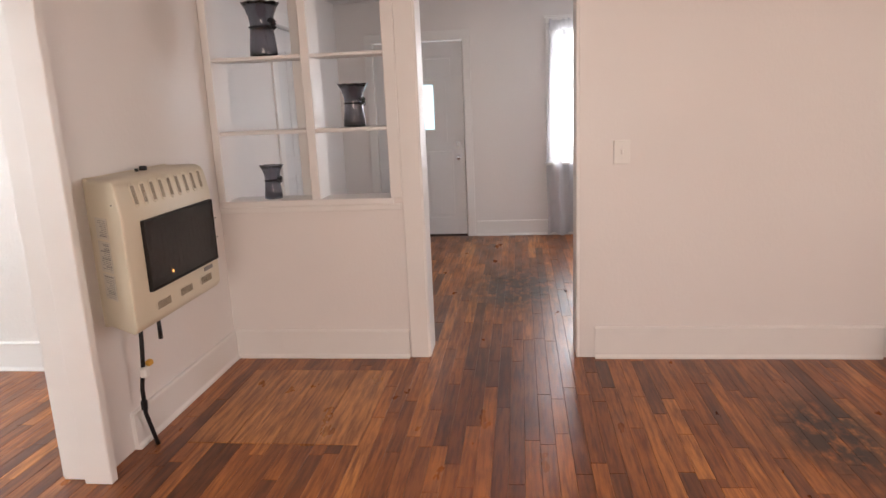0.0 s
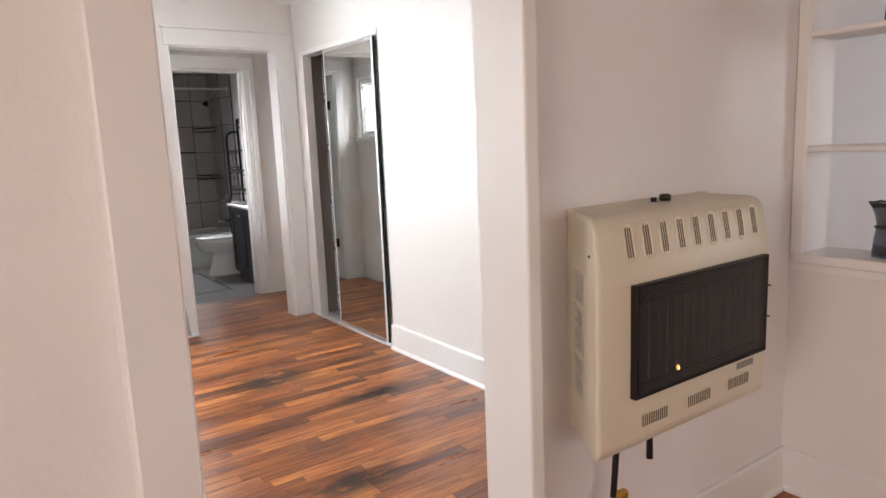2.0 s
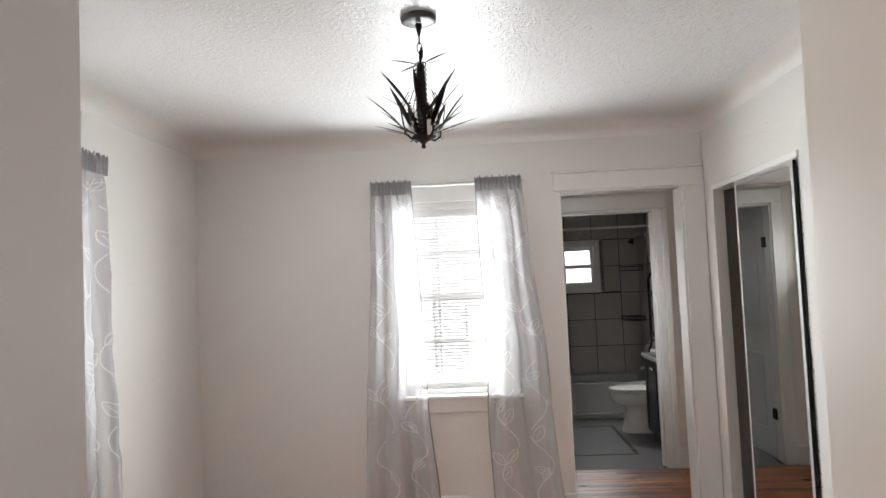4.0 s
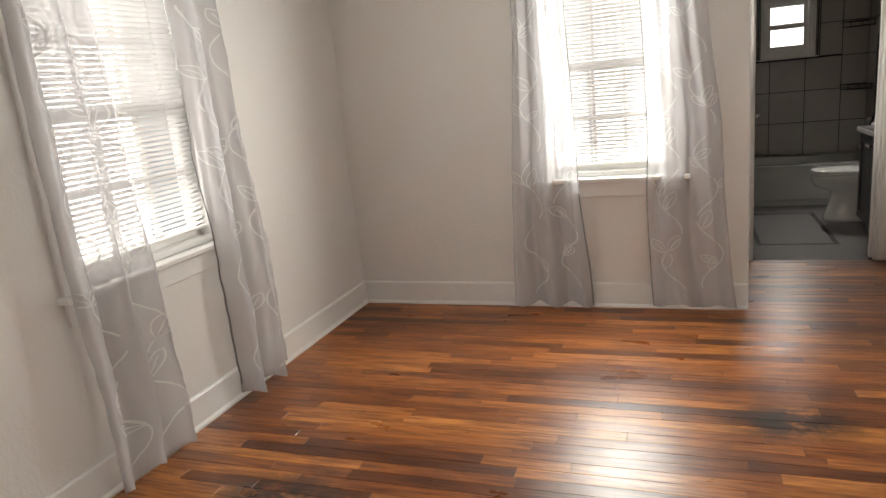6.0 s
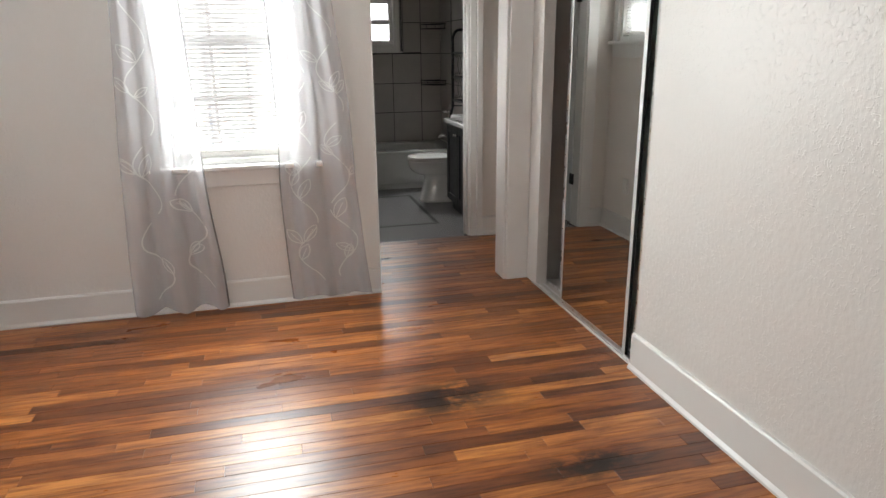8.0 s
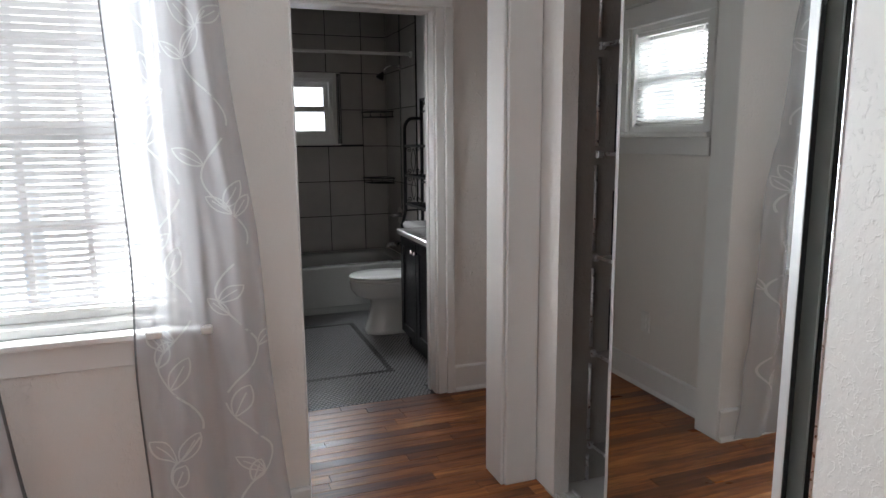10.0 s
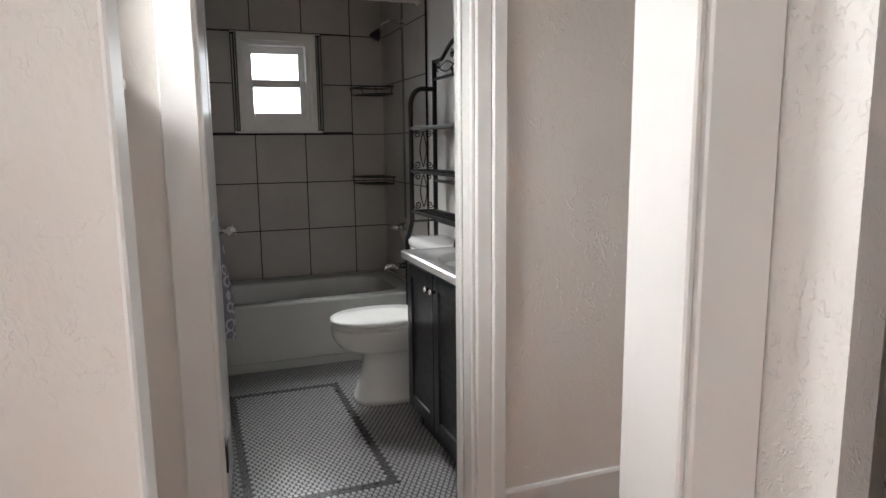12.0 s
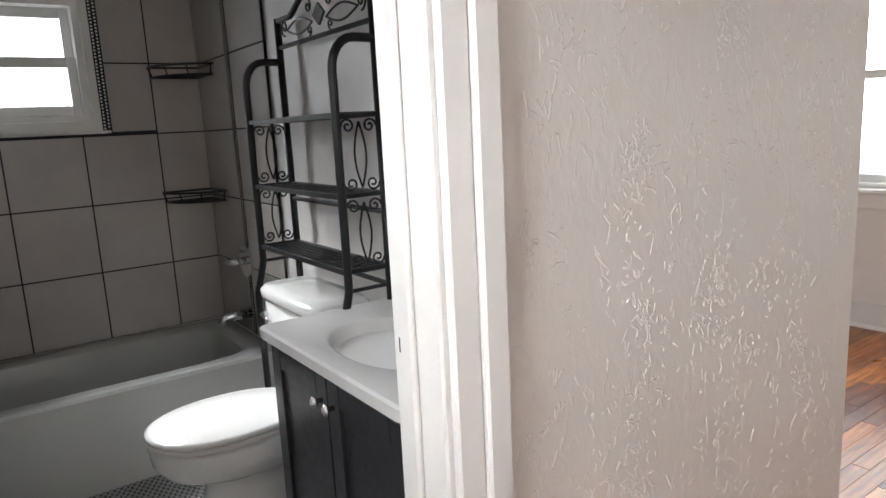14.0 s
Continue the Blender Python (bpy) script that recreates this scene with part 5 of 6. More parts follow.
for a, b in ((0.01, 0.12), (0.19, 0.51), (0.58, 0.895), (0.965, 1.295), (1.365, 1.69), (1.76, 2.03)):
    part("tube", tube(bmesh.new(), [(0, 0, a), (0, 0, b)], 0.007, 10), M_ALU, std, smooth=True)

# ---- bathroom ----
bd = panel_door("door_3", (-6.482, 2.578, 0), 175.4, 0.685, 2.015, 0.036, [(0.11, 0.575)], [(0.22, 0.86), (1.02, 1.90)], M_DOOR, "white panelled bathroom door standing open")
knob_set(bd, 0.625, 0.945, 0.0, 0.036, M_CHROME, 0.019)
for z in (0.325, 1.70):
    part("hinge", boxes((-0.066, -0.004, -0.021, -0.004, z, z + 0.085), bev=0.002), M_IRON, bd, "dark metal hinge")
strike = thing("strike_plate", (-6.428, 3.318, 0.97), label="small metal strike plate in the door jamb", category="strike plate")
part("plate", boxes((-0.012, 0.012, -0.0025, 0.0, -0.028, 0.028), bev=0.001), M_TRIM, strike)
# near-black block on the plate, painted as the shade in the latch hole
part("hole", boxes((-0.006, 0.006, -0.0035, -0.002, -0.012, 0.012)), M_DARKGAP, strike)


def bathtub():
    th = thing("bathtub", (-8.602, 3.083, 0), label="white enamel alcove bathtub with a flat apron", category="bathtub")
    rx, ry, H = 0.366, 0.722, 0.385
    bm = loft(bmesh.new(), [(0, 0, 0, rx - 0.012, ry, 40), (0, 0, 0.05, rx - 0.012, ry, 40), (0, 0, 0.055, rx - 0.002, ry, 40), (0, 0, H - 0.045, rx - 0.002, ry, 40), (0, 0, H - 0.012, rx, ry, 40), (0, 0, H, rx - 0.010, ry - 0.004, 40),
                            (0, 0, H, rx - 0.075, ry - 0.085, 7), (0, 0, H - 0.012, rx - 0.092, ry - 0.105, 6), (0, 0, H - 0.15, rx - 0.12, ry - 0.15, 5), (0, 0, 0.10, rx - 0.15, ry - 0.20, 4.5), (0, 0, 0.07, rx - 0.20, ry - 0.28, 4)], 72)
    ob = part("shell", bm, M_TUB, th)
    for f in ob.data.polygons:
        f.use_smooth = True
    ob.data.set_sharp_from_angle(angle=radians(40))
    part("overflow_plate", tube(bmesh.new(), [(0.02, ry - 0.135, 0.27), (0.02, ry - 0.148, 0.268)], 0.034, 20), M_CHROME, th)
    part("drain", lathe(bmesh.new(), [(0.028, 0.071), (0.026, 0.075), (0.01, 0.073)], 16, (0.0, 0.36)), M_CHROME, th)
    return th


bathtub()


def toilet():
    th = thing("toilet", (-7.635, 3.82, 0), label="white ceramic toilet with its lid closed", category="toilet")
    bm = loft(bmesh.new(), [(0, -0.325, 0, 0.128, 0.258, 3), (0, -0.325, 0.022, 0.124, 0.254, 3), (0, -0.325, 0.10, 0.106, 0.225, 2.8), (0, -0.325, 0.20, 0.100, 0.205, 2.6), (0, -0.33, 0.242, 0.104, 0.205, 2.4), (0, -0.37, 0.262, 0.130, 0.225, 2.3), (0, -0.405, 0.285, 0.156, 0.242, 2.2), (0, -0.425, 0.33, 0.180, 0.252, 2.2), (0, -0.43, 0.375, 0.184, 0.252, 2.2), (0, -0.43, 0.388, 0.180, 0.248, 2.2)], 36)
    part("bowl", bm, M_CERAMIC, th, smooth=True)
    bm = loft(bmesh.new(), [(0, -0.435, 0.390, 0.178, 0.24, 2.2), (0, -0.435, 0.394, 0.187, 0.25, 2.2), (0, -0.435, 0.404, 0.187, 0.25, 2.2), (0, -0.435, 0.408, 0.18, 0.245, 2.2)], 36)
    part("seat", bm, M_PLASTIC, th, smooth=True)
    bm = loft(bmesh.new(), [(0, -0.435, 0.409, 0.182, 0.245, 2.2), (0, -0.435, 0.413, 0.188, 0.252, 2.2), (0, -0.435, 0.422, 0.187, 0.250, 2.2), (0, -0.435, 0.428, 0.175, 0.238, 2.2), (0, -0.435, 0.430, 0.08, 0.12, 2.1)], 36)
    part("lid", bm, M_CERAMIC, th, "white toilet lid", True)
    for x in (-0.07, 0.07):
        part("lid_hinge", boxes((x - 0.02, x + 0.02, -0.20, -0.165, 0.39, 0.425), bev=0.006, seg=2), M_PLASTIC, th)
    bm = loft(bmesh.new(), [(0, -0.115, 0.36, 0.20, 0.090, 6), (0, -0.115, 0.40, 0.215, 0.098, 6), (0, -0.112, 0.73, 0.235, 0.102, 6)], 40)
    part("tank", bm, M_CERAMIC, th, smooth=True)
    bm = loft(bmesh.new(), [(0, -0.115, 0.73, 0.238, 0.104, 6), (0, -0.115, 0.738, 0.248, 0.110, 6), (0, -0.115, 0.760, 0.248, 0.110, 6), (0, -0.115, 0.775, 0.235, 0.100, 5), (0, -0.115, 0.778, 0.15, 0.06, 4)], 40)
    part("tank_lid", bm, M_CERAMIC, th, smooth=True)
    lever = part("flush_lever", tube(bmesh.new(), [(-0.17, -0.215, 0.68), (-0.17, -0.232, 0.68), (-0.12, -0.236, 0.672), (-0.10, -0.236, 0.668)], [0.011, 0.009, 0.006, 0.007], 8), M_CHROME, th, "chrome flush lever", True)
    return th


toilet()


def vanity():
    x0, x1, y0, y1 = -7.250, -6.570, 3.402, 3.818
    th = thing("vanity_cabinet", (x0, y0, 0), label="charcoal painted vanity cabinet with two shaker doors", category="vanity")
    w, d, h = x1 - x0, y1 - y0, 0.772
    part("body", boxes((0, w, 0.018, d, 0.09, h), (0.0, 0.03, 0.055, d, 0.0, 0.09), (w - 0.03, w, 0.055, d, 0, 0.09), bev=0.0015), M_VANITY, th)
    part("toe_kick", boxes((0.03, w - 0.03, 0.06, 0.075, 0.0, 0.09)), M_VANITY, th)
    gap = w / 2
    for a, b, kx in ((0.012, gap - 0.003, gap - 0.030), (gap + 0.003, w - 0.012, gap + 0.030)):
        r = 0.055
        dr = part("door", boxes((a, a + r, 0, 0.018, 0.11, h - 0.02), (b - r, b, 0, 0.018, 0.11, h - 0.02), (a + r, b - r, 0, 0.018, 0.11, 0.11 + r), (a + r, b - r, 0, 0.018, h - 0.02 - r, h - 0.02), bev=0.002), M_VANITY, th)
        part("panel", boxes((a + r - 0.004, b - r + 0.004, 0.009, 0.016, 0.11 + r - 0.004, h - 0.02 - r + 0.004)), M_VANITY, dr)
        kn = part("knob", loft(bmesh.new(), [(0, 0, 0, 0.006, 0.006, 2), (0, 0, 0.012, 0.006, 0.006, 2), (0, 0, 0.016, 0.013, 0.013, 2), (0, 0, 0.024, 0.014, 0.014, 2), (0, 0, 0.028, 0.007, 0.007, 2)], 14), M_CHROME, dr, "round chrome knob", True)
        kn.matrix_basis = Matrix.LocRotScale((kx, 0, 0.692), Euler((radians(90), 0, 0)), None)
    top = thing("marble_countertop", ((x0 + x1) / 2, (y0 + y1) / 2, 0.772), label="white cultured marble vanity top with an oval basin", category="countertop")
    rx, ry = w / 2 + 0.010, d / 2 + 0.011
    bm = loft(bmesh.new(), [(0, -0.011, 0.001, rx, ry, 60), (0, -0.011, 0.026, rx, ry, 60), (0, -0.011, 0.032, rx - 0.006, ry - 0.006, 60), (0.02, -0.02, 0.032, 0.225, 0.155, 2.1), (0.02, -0.02, 0.028, 0.215, 0.147, 2.1), (0.02, -0.02, 0.006, 0.195, 0.132, 2.1), (0.02, -0.01, -0.05, 0.15, 0.09, 2), (0.02, -0.01, -0.085, 0.06, 0.04, 2)], 80)
    ob = part("slab_and_basin", bm, M_MARBLE, top, smooth=True)
    ob.data.set_sharp_from_angle(angle=radians(35))
    part("backsplash", boxes((-w / 2, w / 2, d / 2 - 0.022, d / 2 - 0.001, 0.032, 0.11), bev=0.003), M_MARBLE, top)
    fa = part("faucet", tube(bmesh.new(), [(0.02, 0.155, 0.032), (0.02, 0.155, 0.13), (0.02, 0.12, 0.155), (0.02, 0.04, 0.135), (0.02, 0.035, 0.12)], [0.018, 0.013, 0.012, 0.010, 0.010], 12), M_CHROME, top, "chrome basin faucet", True)
    return th


vanity()


def scroll(bm, c, r, turns, start, flip, plane, wire):
    """A flat spiral of wire round c in a plane ('y': spans y and z, 'x': spans x and z)."""
    pts = []
    n = int(26 * turns)
    for k in range(n + 1):
        u = k / n
        a = start + flip * 2 * math.pi * turns * u
        rad = r * (1 - 0.82 * u)
        o = (rad * math.cos(a), rad * math.sin(a))
        pts.append((c[0], c[1] + o[0], c[2] + o[1]) if plane == "y" else (c[0] + o[0], c[1], c[2] + o[1]))
    tube(bm, pts, wire, 5)


def etagere():
    """Black metal shelf unit that stands astride the toilet."""
    th = thing("bathroom_shelf_rack", (-7.892, 3.642, 0), label="black metal scrollwork shelf rack standing over the toilet", category="shelf rack")
    w, d = 0.656, 0.135
    zs = (1.340, 1.118, 0.904)
    for x in (0, w):
        pts = [(x, -0.03, 0.0), (x, -0.03, 0.74), (x, -0.012, 0.80), (x, 0.0, 0.85), (x, 0, 1.455)]
        arc = [(x, d / 2 - d / 2 * math.cos(a), 1.455 + 0.088 * math.sin(a)) for a in [math.pi * k / 12 for k in range(1, 8)]]
        part("front_post", tube(bmesh.new(), pts + arc[:6] + [(x, d, 1.543)], 0.0125, 10), M_BLACK, th, smooth=True)
        part("back_post", tube(bmesh.new(), [(x, d, 0), (x, d, 1.69)], 0.0125, 10), M_BLACK, th, smooth=True)
        for z in zs:
            part("side_rail", tube(bmesh.new(), [(x, 0, z), (x, d, z)], 0.007, 8), M_BLACK, th)
        for z0, z1 in ((zs[1], zs[0]), (zs[2], zs[1])):
            m = d / 2
            for sg in (-1, 1):
                bm = tube(bmesh.new(), [(x, m + sg * 0.018 * math.sin(math.pi * k / 12), z0 + 0.02 + (z1 - z0 - 0.04) * k / 12) for k in range(13)], 0.003, 5)
                part("side_bow", bm, M_BLACK, th)
                for zc, fl in ((z1 - 0.032, 1), (z0 + 0.032, -1)):
                    bm = bmesh.new()
                    scroll(bm, (x, m + sg * 0.034, zc), 0.021, 1.4, math.pi / 2 * (1 - sg) + 0.0, sg * fl, "y", 0.0032)
                    part("scroll", bm, M_BLACK, th, "curled iron scroll")
        part("lower_brace", tube(bmesh.new(), [(x, 0.0, 0.85), (x, d, 0.85)], 0.006, 8), M_BLACK, th)
    for i, z in enumerate(zs):
        bm = boxes((0, w, -0.006, 0.006, z - 0.008, z + 0.006), (0, w, d - 0.006, d + 0.006, z - 0.008, z + 0.006))
        for k in range(1, 24):
            x = w * k / 24
            tube(bm, [(x, 0, z), (x, d, z)], 0.0032, 5)
        for k in range(1, 5):
            tube(bm, [(0, d * k / 5, z - 0.003), (w, d * k / 5, z - 0.003)], 0.0028, 5)
        part("shelf", bm, M_BLACK, th, "black wire shelf")
        if i:
            part("back_rail", tube(bmesh.new(), [(0, d, z - 0.055), (w, d, z - 0.055)], 0.008, 8), M_BLACK, th)
    bm = bmesh.new()
    low = [(0, d, 1.592), (w, d, 1.592)]
    tube(bm, low, 0.008, 8)
    tube(bm, [(w * k / 24, d, 1.682 + 0.075 * math.sin(math.pi * min(1, max(0, (k / 24 - 0.18) / 0.64)))) for k in range(25)], 0.010, 8)
    part("header_frame", bm, M_BLACK, th)
    bm = bmesh.new()
    c = (w / 2, d, 1.657)
    s = 0.034
    vs = [bm.verts.new((c[0] + a, d + e, c[2] + b)) for e in (-0.004, 0.004) for a, b in ((-s * 1.2, 0), (0, -s), (s * 1.2, 0), (0, s))]
    bm.faces.new(vs[:4])
    bm.faces.new(vs[4:][::-1])
    for k in range(4):
        bm.faces.new((vs[k], vs[(k + 1) % 4], vs[4 + (k + 1) % 4], vs[4 + k]))
    part("diamond", bm, M_BLACK, th, "black metal diamond ornament")
    for sg in (-1, 1):
        for fl in (-1, 1):
            bm = tube(bmesh.new(), [(w / 2 + sg * (0.05 + 0.20 * k / 16), d, 1.637 + fl * 0.024 * math.sin(math.pi * k / 16) + 0.004) for k in range(17)], 0.0035, 5)
            part("header_bow", bm, M_BLACK, th)
        for c, rad, turns, start, fl in (((w / 2 + sg * 0.075, d, 1.692), 0.022, 1.3, math.pi / 2, sg), ((w / 2 + sg * 0.27, d, 1.652), 0.028, 1.3, -math.pi / 2, sg), ((w / 2 + sg * 0.075, d, 1.617), 0.016, 1.2, -math.pi / 2, -sg)):
            bm = bmesh.new()
            scroll(bm, c, rad, turns, start, fl, "x", 0.0034)
            part("header_scroll", bm, M_BLACK, th)
    return th


etagere()


def corner_basket(z):
    th = thing("corner_basket", (-8.967, 3.805, z), label="black wire corner shower basket on the tiles", category="shower basket", group="corner baskets")
    R = 0.235

    def arc(r, zz):
        return [(r * math.cos(a), -r * math.sin(a), zz) for a in [math.pi / 2 * k / 14 for k in range(15)]]
    part("top_hoop", tube(bmesh.new(), [(0.004, -0.004, 0.045), *arc(R, 0.045), (0.004, -0.004, 0.045)], 0.005, 6), M_BLACK, th)
    part("bottom_hoop", tube(bmesh.new(), [(0.004, -0.004, 0.0), *arc(R * 0.93, 0.0), (0.004, -0.004, 0.0)], 0.005, 6), M_BLACK, th)
    bm = bmesh.new()
    for k in range(1, 9):
        x = R * 0.9 * k / 9
        tube(bm, [(x, -0.004, 0), (x, -math.sqrt(max(0.0001, (R * 0.93) ** 2 - x * x)), 0)], 0.003, 5)
    part("grid", bm, M_BLACK, th)
    for a in (0.05, 0.5, 0.95, 1.5):
        bm = tube(bmesh.new(), [(R * 0.93 * math.cos(a), -R * 0.93 * math.sin(a), 0), (R * math.cos(a), -R * math.sin(a), 0.045)], 0.0035, 5)
        part("upright", bm, M_BLACK, th)
    return th


corner_basket(1.58)
corner_basket(1.0)

sh = thing("shower_fixture", (-8.50, 3.805, 1.975), label="chrome shower head on a bent arm", category="shower head")
part("flange", tube(bmesh.new(), [(0, 0, 0), (0, -0.01, 0)], 0.028, 16), M_CHROME, sh)
part("arm", tube(bmesh.new(), [(0, 0, 0), (0, -0.08, 0.012), (0, -0.13, -0.01), (0, -0.155, -0.045)], 0.009, 9), M_CHROME, sh, smooth=True)
part("rose", tube(bmesh.new(), [(0, -0.155, -0.045), (0, -0.166, -0.062), (0, -0.178, -0.082), (0, -0.186, -0.096)], [0.012, 0.02, 0.033, 0.034], 16), M_IRON, sh, smooth=True)
vl = thing("shower_valve", (-8.55, 3.805, 0.735), label="chrome shower mixer valve on the tiled wall", category="valve")
part("plate", tube(bmesh.new(), [(0, 0, 0), (0, -0.012, 0)], 0.075, 24), M_CHROME, vl)
part("handle", tube(bmesh.new(), [(0, -0.012, 0), (0, -0.06, 0), (-0.02, -0.075, 0.0), (-0.06, -0.08, -0.005)], [0.02, 0.018, 0.014, 0.008], 10), M_CHROME, vl, smooth=True)
sp = thing("tub_spout", (-8.58, 3.805, 0.485), label="chrome bathtub spout on the tiled wall", category="spout")
part("body", tube(bmesh.new(), [(0, 0, 0), (0, -0.07, 0), (0, -0.12, -0.006), (0, -0.135, -0.03)], [0.026, 0.023, 0.020, 0.017], 12), M_CHROME, sp, smooth=True)

rd = thing("shower_rod", label="white shower curtain rod across the tub", category="curtain rod")
part("pole", tube(bmesh.new(), [(-8.2, 2.372, 2.045), (-8.2, 3.803, 2.045)], 0.012, 10), M_PLASTIC, rd, smooth=True)
for y0, y1 in ((2.372, 2.385), (3.79, 3.803)):
    part("flange", tube(bmesh.new(), [(-8.2, y0, 2.045), (-8.2, y1, 2.045)], 0.026, 14), M_PLASTIC, rd)
voile("shower_curtain", "x", -8.228, 1, (2.39, 2.59), (2.40, 2.72), 0.22, 2.03, 3.5, (M_LACE, M_LACE), "lilac lace shower curtain drawn to one side", 31, vines=False, group="shower curtains", base=0.03, amp=0.02)


def iron_stand():
    th = thing("iron_towel_stand", (-7.57, 2.428, 0), label="black wrought iron scroll stand beside the bathtub", category="towel stand")
    for y in (0.0, 0.20):
        part("post", tube(bmesh.new(), [(0, y, 0.0), (0, y, 0.86), (0.0, y + (0.014 if y else -0.008), 0.885), (0.0, y + (0.022 if y else -0.008), 0.872)], 0.009, 8), M_BLACK, th, smooth=True)
        part("foot", tube(bmesh.new(), [(-0.09, y, 0.008), (0, y, 0.03), (0.09, y, 0.008)], 0.008, 8), M_BLACK, th)
    for z in (0.12, 0.48, 0.85):
        part("cross_bar", tube(bmesh.new(), [(0, 0, z), (0, 0.20, z)], 0.006, 8), M_BLACK, th)
    for k in range(6):
        zc = 0.18 + 0.122 * k
        for yc, fl in ((0.05, 1), (0.15, -1)):
            bm = bmesh.new()
            scroll(bm, (0, yc, zc), 0.042, 1.5, math.pi / 2, fl, "y", 0.004)
            part("scroll", bm, M_BLACK, th)
    return th


iron_stand()

# ---- tiled tub surround ----
ZR = [0.388, 0.706, 1.016, 1.326, 1.645, 1.960, 2.275, 2.5]
G = 0.0032


def tile_wall(name, axis, plane, side, cols, rows, hole, label):
    a0, a1 = cols[0], cols[-1]
    bm = bmesh.new()
    lo, hi = sorted((plane - 0.012 * side, plane - 0.0025 * side))
    rects = [(a0, a1, rows[0], rows[-1])] if not hole else [(a0, hole[0], rows[0], rows[-1]), (hole[1], a1, rows[0], rows[-1]), (hole[0], hole[1], rows[0], hole[2]), (hole[0], hole[1], hole[3], rows[-1])]
    for p, q, r, s in rects:
        if axis == "x":
            box(bm, lo, hi, p, q, r, s)
        else:
            box(bm, p, q, lo, hi, r, s)
    base = tagged(part(name, bm, M_GROUT), label, "tiled wall", kind="structure")
    cache = {}

    def lay(p, q, r, s):
        if q - p < 0.015 or s - r < 0.015:
            return
        key = (round(q - p, 3), round(s - r, 3))
        if key not in cache:
            h, v = (q - p) / 2 - G, (s - r) / 2 - G
            e = 0.0012
            b = bmesh.new()
            f = [b.verts.new((x, 0.0, z)) for x, z in ((-h + e, -v + e), (h - e, -v + e), (h - e, v - e), (-h + e, v - e))]
            m = [b.verts.new((x, e, z)) for x, z in ((-h, -v), (h, -v), (h, v), (-h, v))]
            k = [b.verts.new((x, 0.008, z)) for x, z in ((-h, -v), (h, -v), (h, v), (-h, v))]
            b.faces.new(f)
            for u, w in ((f, m), (m, k)):
                for i in range(4):
                    b.faces.new((u[i], u[(i + 1) % 4], w[(i + 1) % 4], w[i]))
            cache[key] = mesh_of("tile", b, M_TILE)
        ca, cz = (p + q) / 2, (r + s) / 2
        if axis == "x":
            piece("tile", cache[key], base, (plane, ca, cz), (0, 0, radians(90)))
        else:
            piece("tile", cache[key], base, (ca, plane, cz), (0, 0, 0 if side < 0 else math.pi))
    for p, q in zip(cols, cols[1:]):
        for r, s in zip(rows, rows[1:]):
            if not hole or q <= hole[0] or p >= hole[1] or s <= hole[2] or r >= hole[3]:
                lay(p, q, r, s)
                continue
            if r < hole[2]:
                lay(p, q, r, hole[2])
            if s > hole[3]:
                lay(p, q, hole[3], s)
            rr, ss = max(r, hole[2]), min(s, hole[3])
            if p < hole[0]:
                lay(p, hole[0], rr, ss)
            if q > hole[1]:
                lay(hole[1], q, rr, ss)
    return base


HOLE = (2.828, 3.388, 1.338, 1.964)
tw = tile_wall("tiles_west", "x", -8.967, 1, [2.37, 2.63, 2.949, 3.267, 3.582, 3.805], ZR, HOLE, "grey square wall tiles with black joints")
tn = tile_wall("tiles_north", "y", 3.805, -1, [-8.967, -8.565], ZR, None, "grey wall tiles beside the shower valve")
tn2 = tile_wall("tiles_north_end", "y", 3.805, -1, [-8.517, -8.115], ZR, None, "grey wall tiles ending beside the painted wall")
tile_wall("tiles_south", "y", 2.375, 1, [-8.967, -8.56, -8.215], ZR, None, "grey wall tiles behind the shower curtain")


def mosaic_strip(name, axis, plane, side, a0, a1, z0, z1):
    lo, hi = sorted((plane - 0.012 * side, plane - 0.001 * side))
    bm = bmesh.new()
    if axis == "x":
        box(bm, lo, hi, a0, a1, z0, z1)
    else:
        box(bm, a0, a1, lo, hi, z0, z1)
    base = tagged(part(name, bm, M_GROUT), "narrow strip of black and white mosaic", "mosaic strip", kind="structure")
    b = bmesh.new()
    r = 0.0078
    n = int((z1 - z0) / (r * 1.9))
    for k in range(n):
        for j in (0, 1):
            c = a0 + (a1 - a0) * (0.27 + 0.46 * j)
            z = z0 + r + k * r * 1.9 + (r * 0.9 if j else 0)
            if z > z1 - r:
                continue
            ring = []
            for i in range(6):
                ang = math.pi / 3 * i + math.pi / 6
                u, v = c + r * 0.64 * math.cos(ang), z + r * 0.60 * math.sin(ang)
                ring.append(b.verts.new((plane + side * 0.0005, u, v) if axis == "x" else (u, plane + side * 0.0005, v)))
            b.faces.new(ring)
    o = part("mosaic_bits", b, M_CERAMIC, base)
    tagged(o, "small pale mosaic bits", kind="stuff")


mosaic_strip("mosaic_window_south", "x", -8.967, 1, 2.826, 2.863, 1.350, 1.955)
mosaic_strip("mosaic_window_north", "x", -8.967, 1, 3.352, 3.390, 1.350, 1.955)
mosaic_strip("mosaic_north", "y", 3.805, -1, -8.562, -8.520, 0.388, 2.5)
wf = thing("window_surround", label="wide white surround of the small bath window", category="window trim", kind="structure")
part("side", boxes((-8.985, -8.960, 2.863, 2.892, 1.345, 1.958), (-8.985, -8.960, 3.318, 3.352, 1.345, 1.958), (-8.985, -8.960, 2.892, 3.318, 1.345, 1.395), (-8.985, -8.960, 2.892, 3.318, 1.910, 1.958), bev=0.002), M_PLASTIC, wf)
part("sill_lip", boxes((-8.975, -8.948, 2.845, 3.368, 1.336, 1.348), bev=0.002), M_PLASTIC, wf)

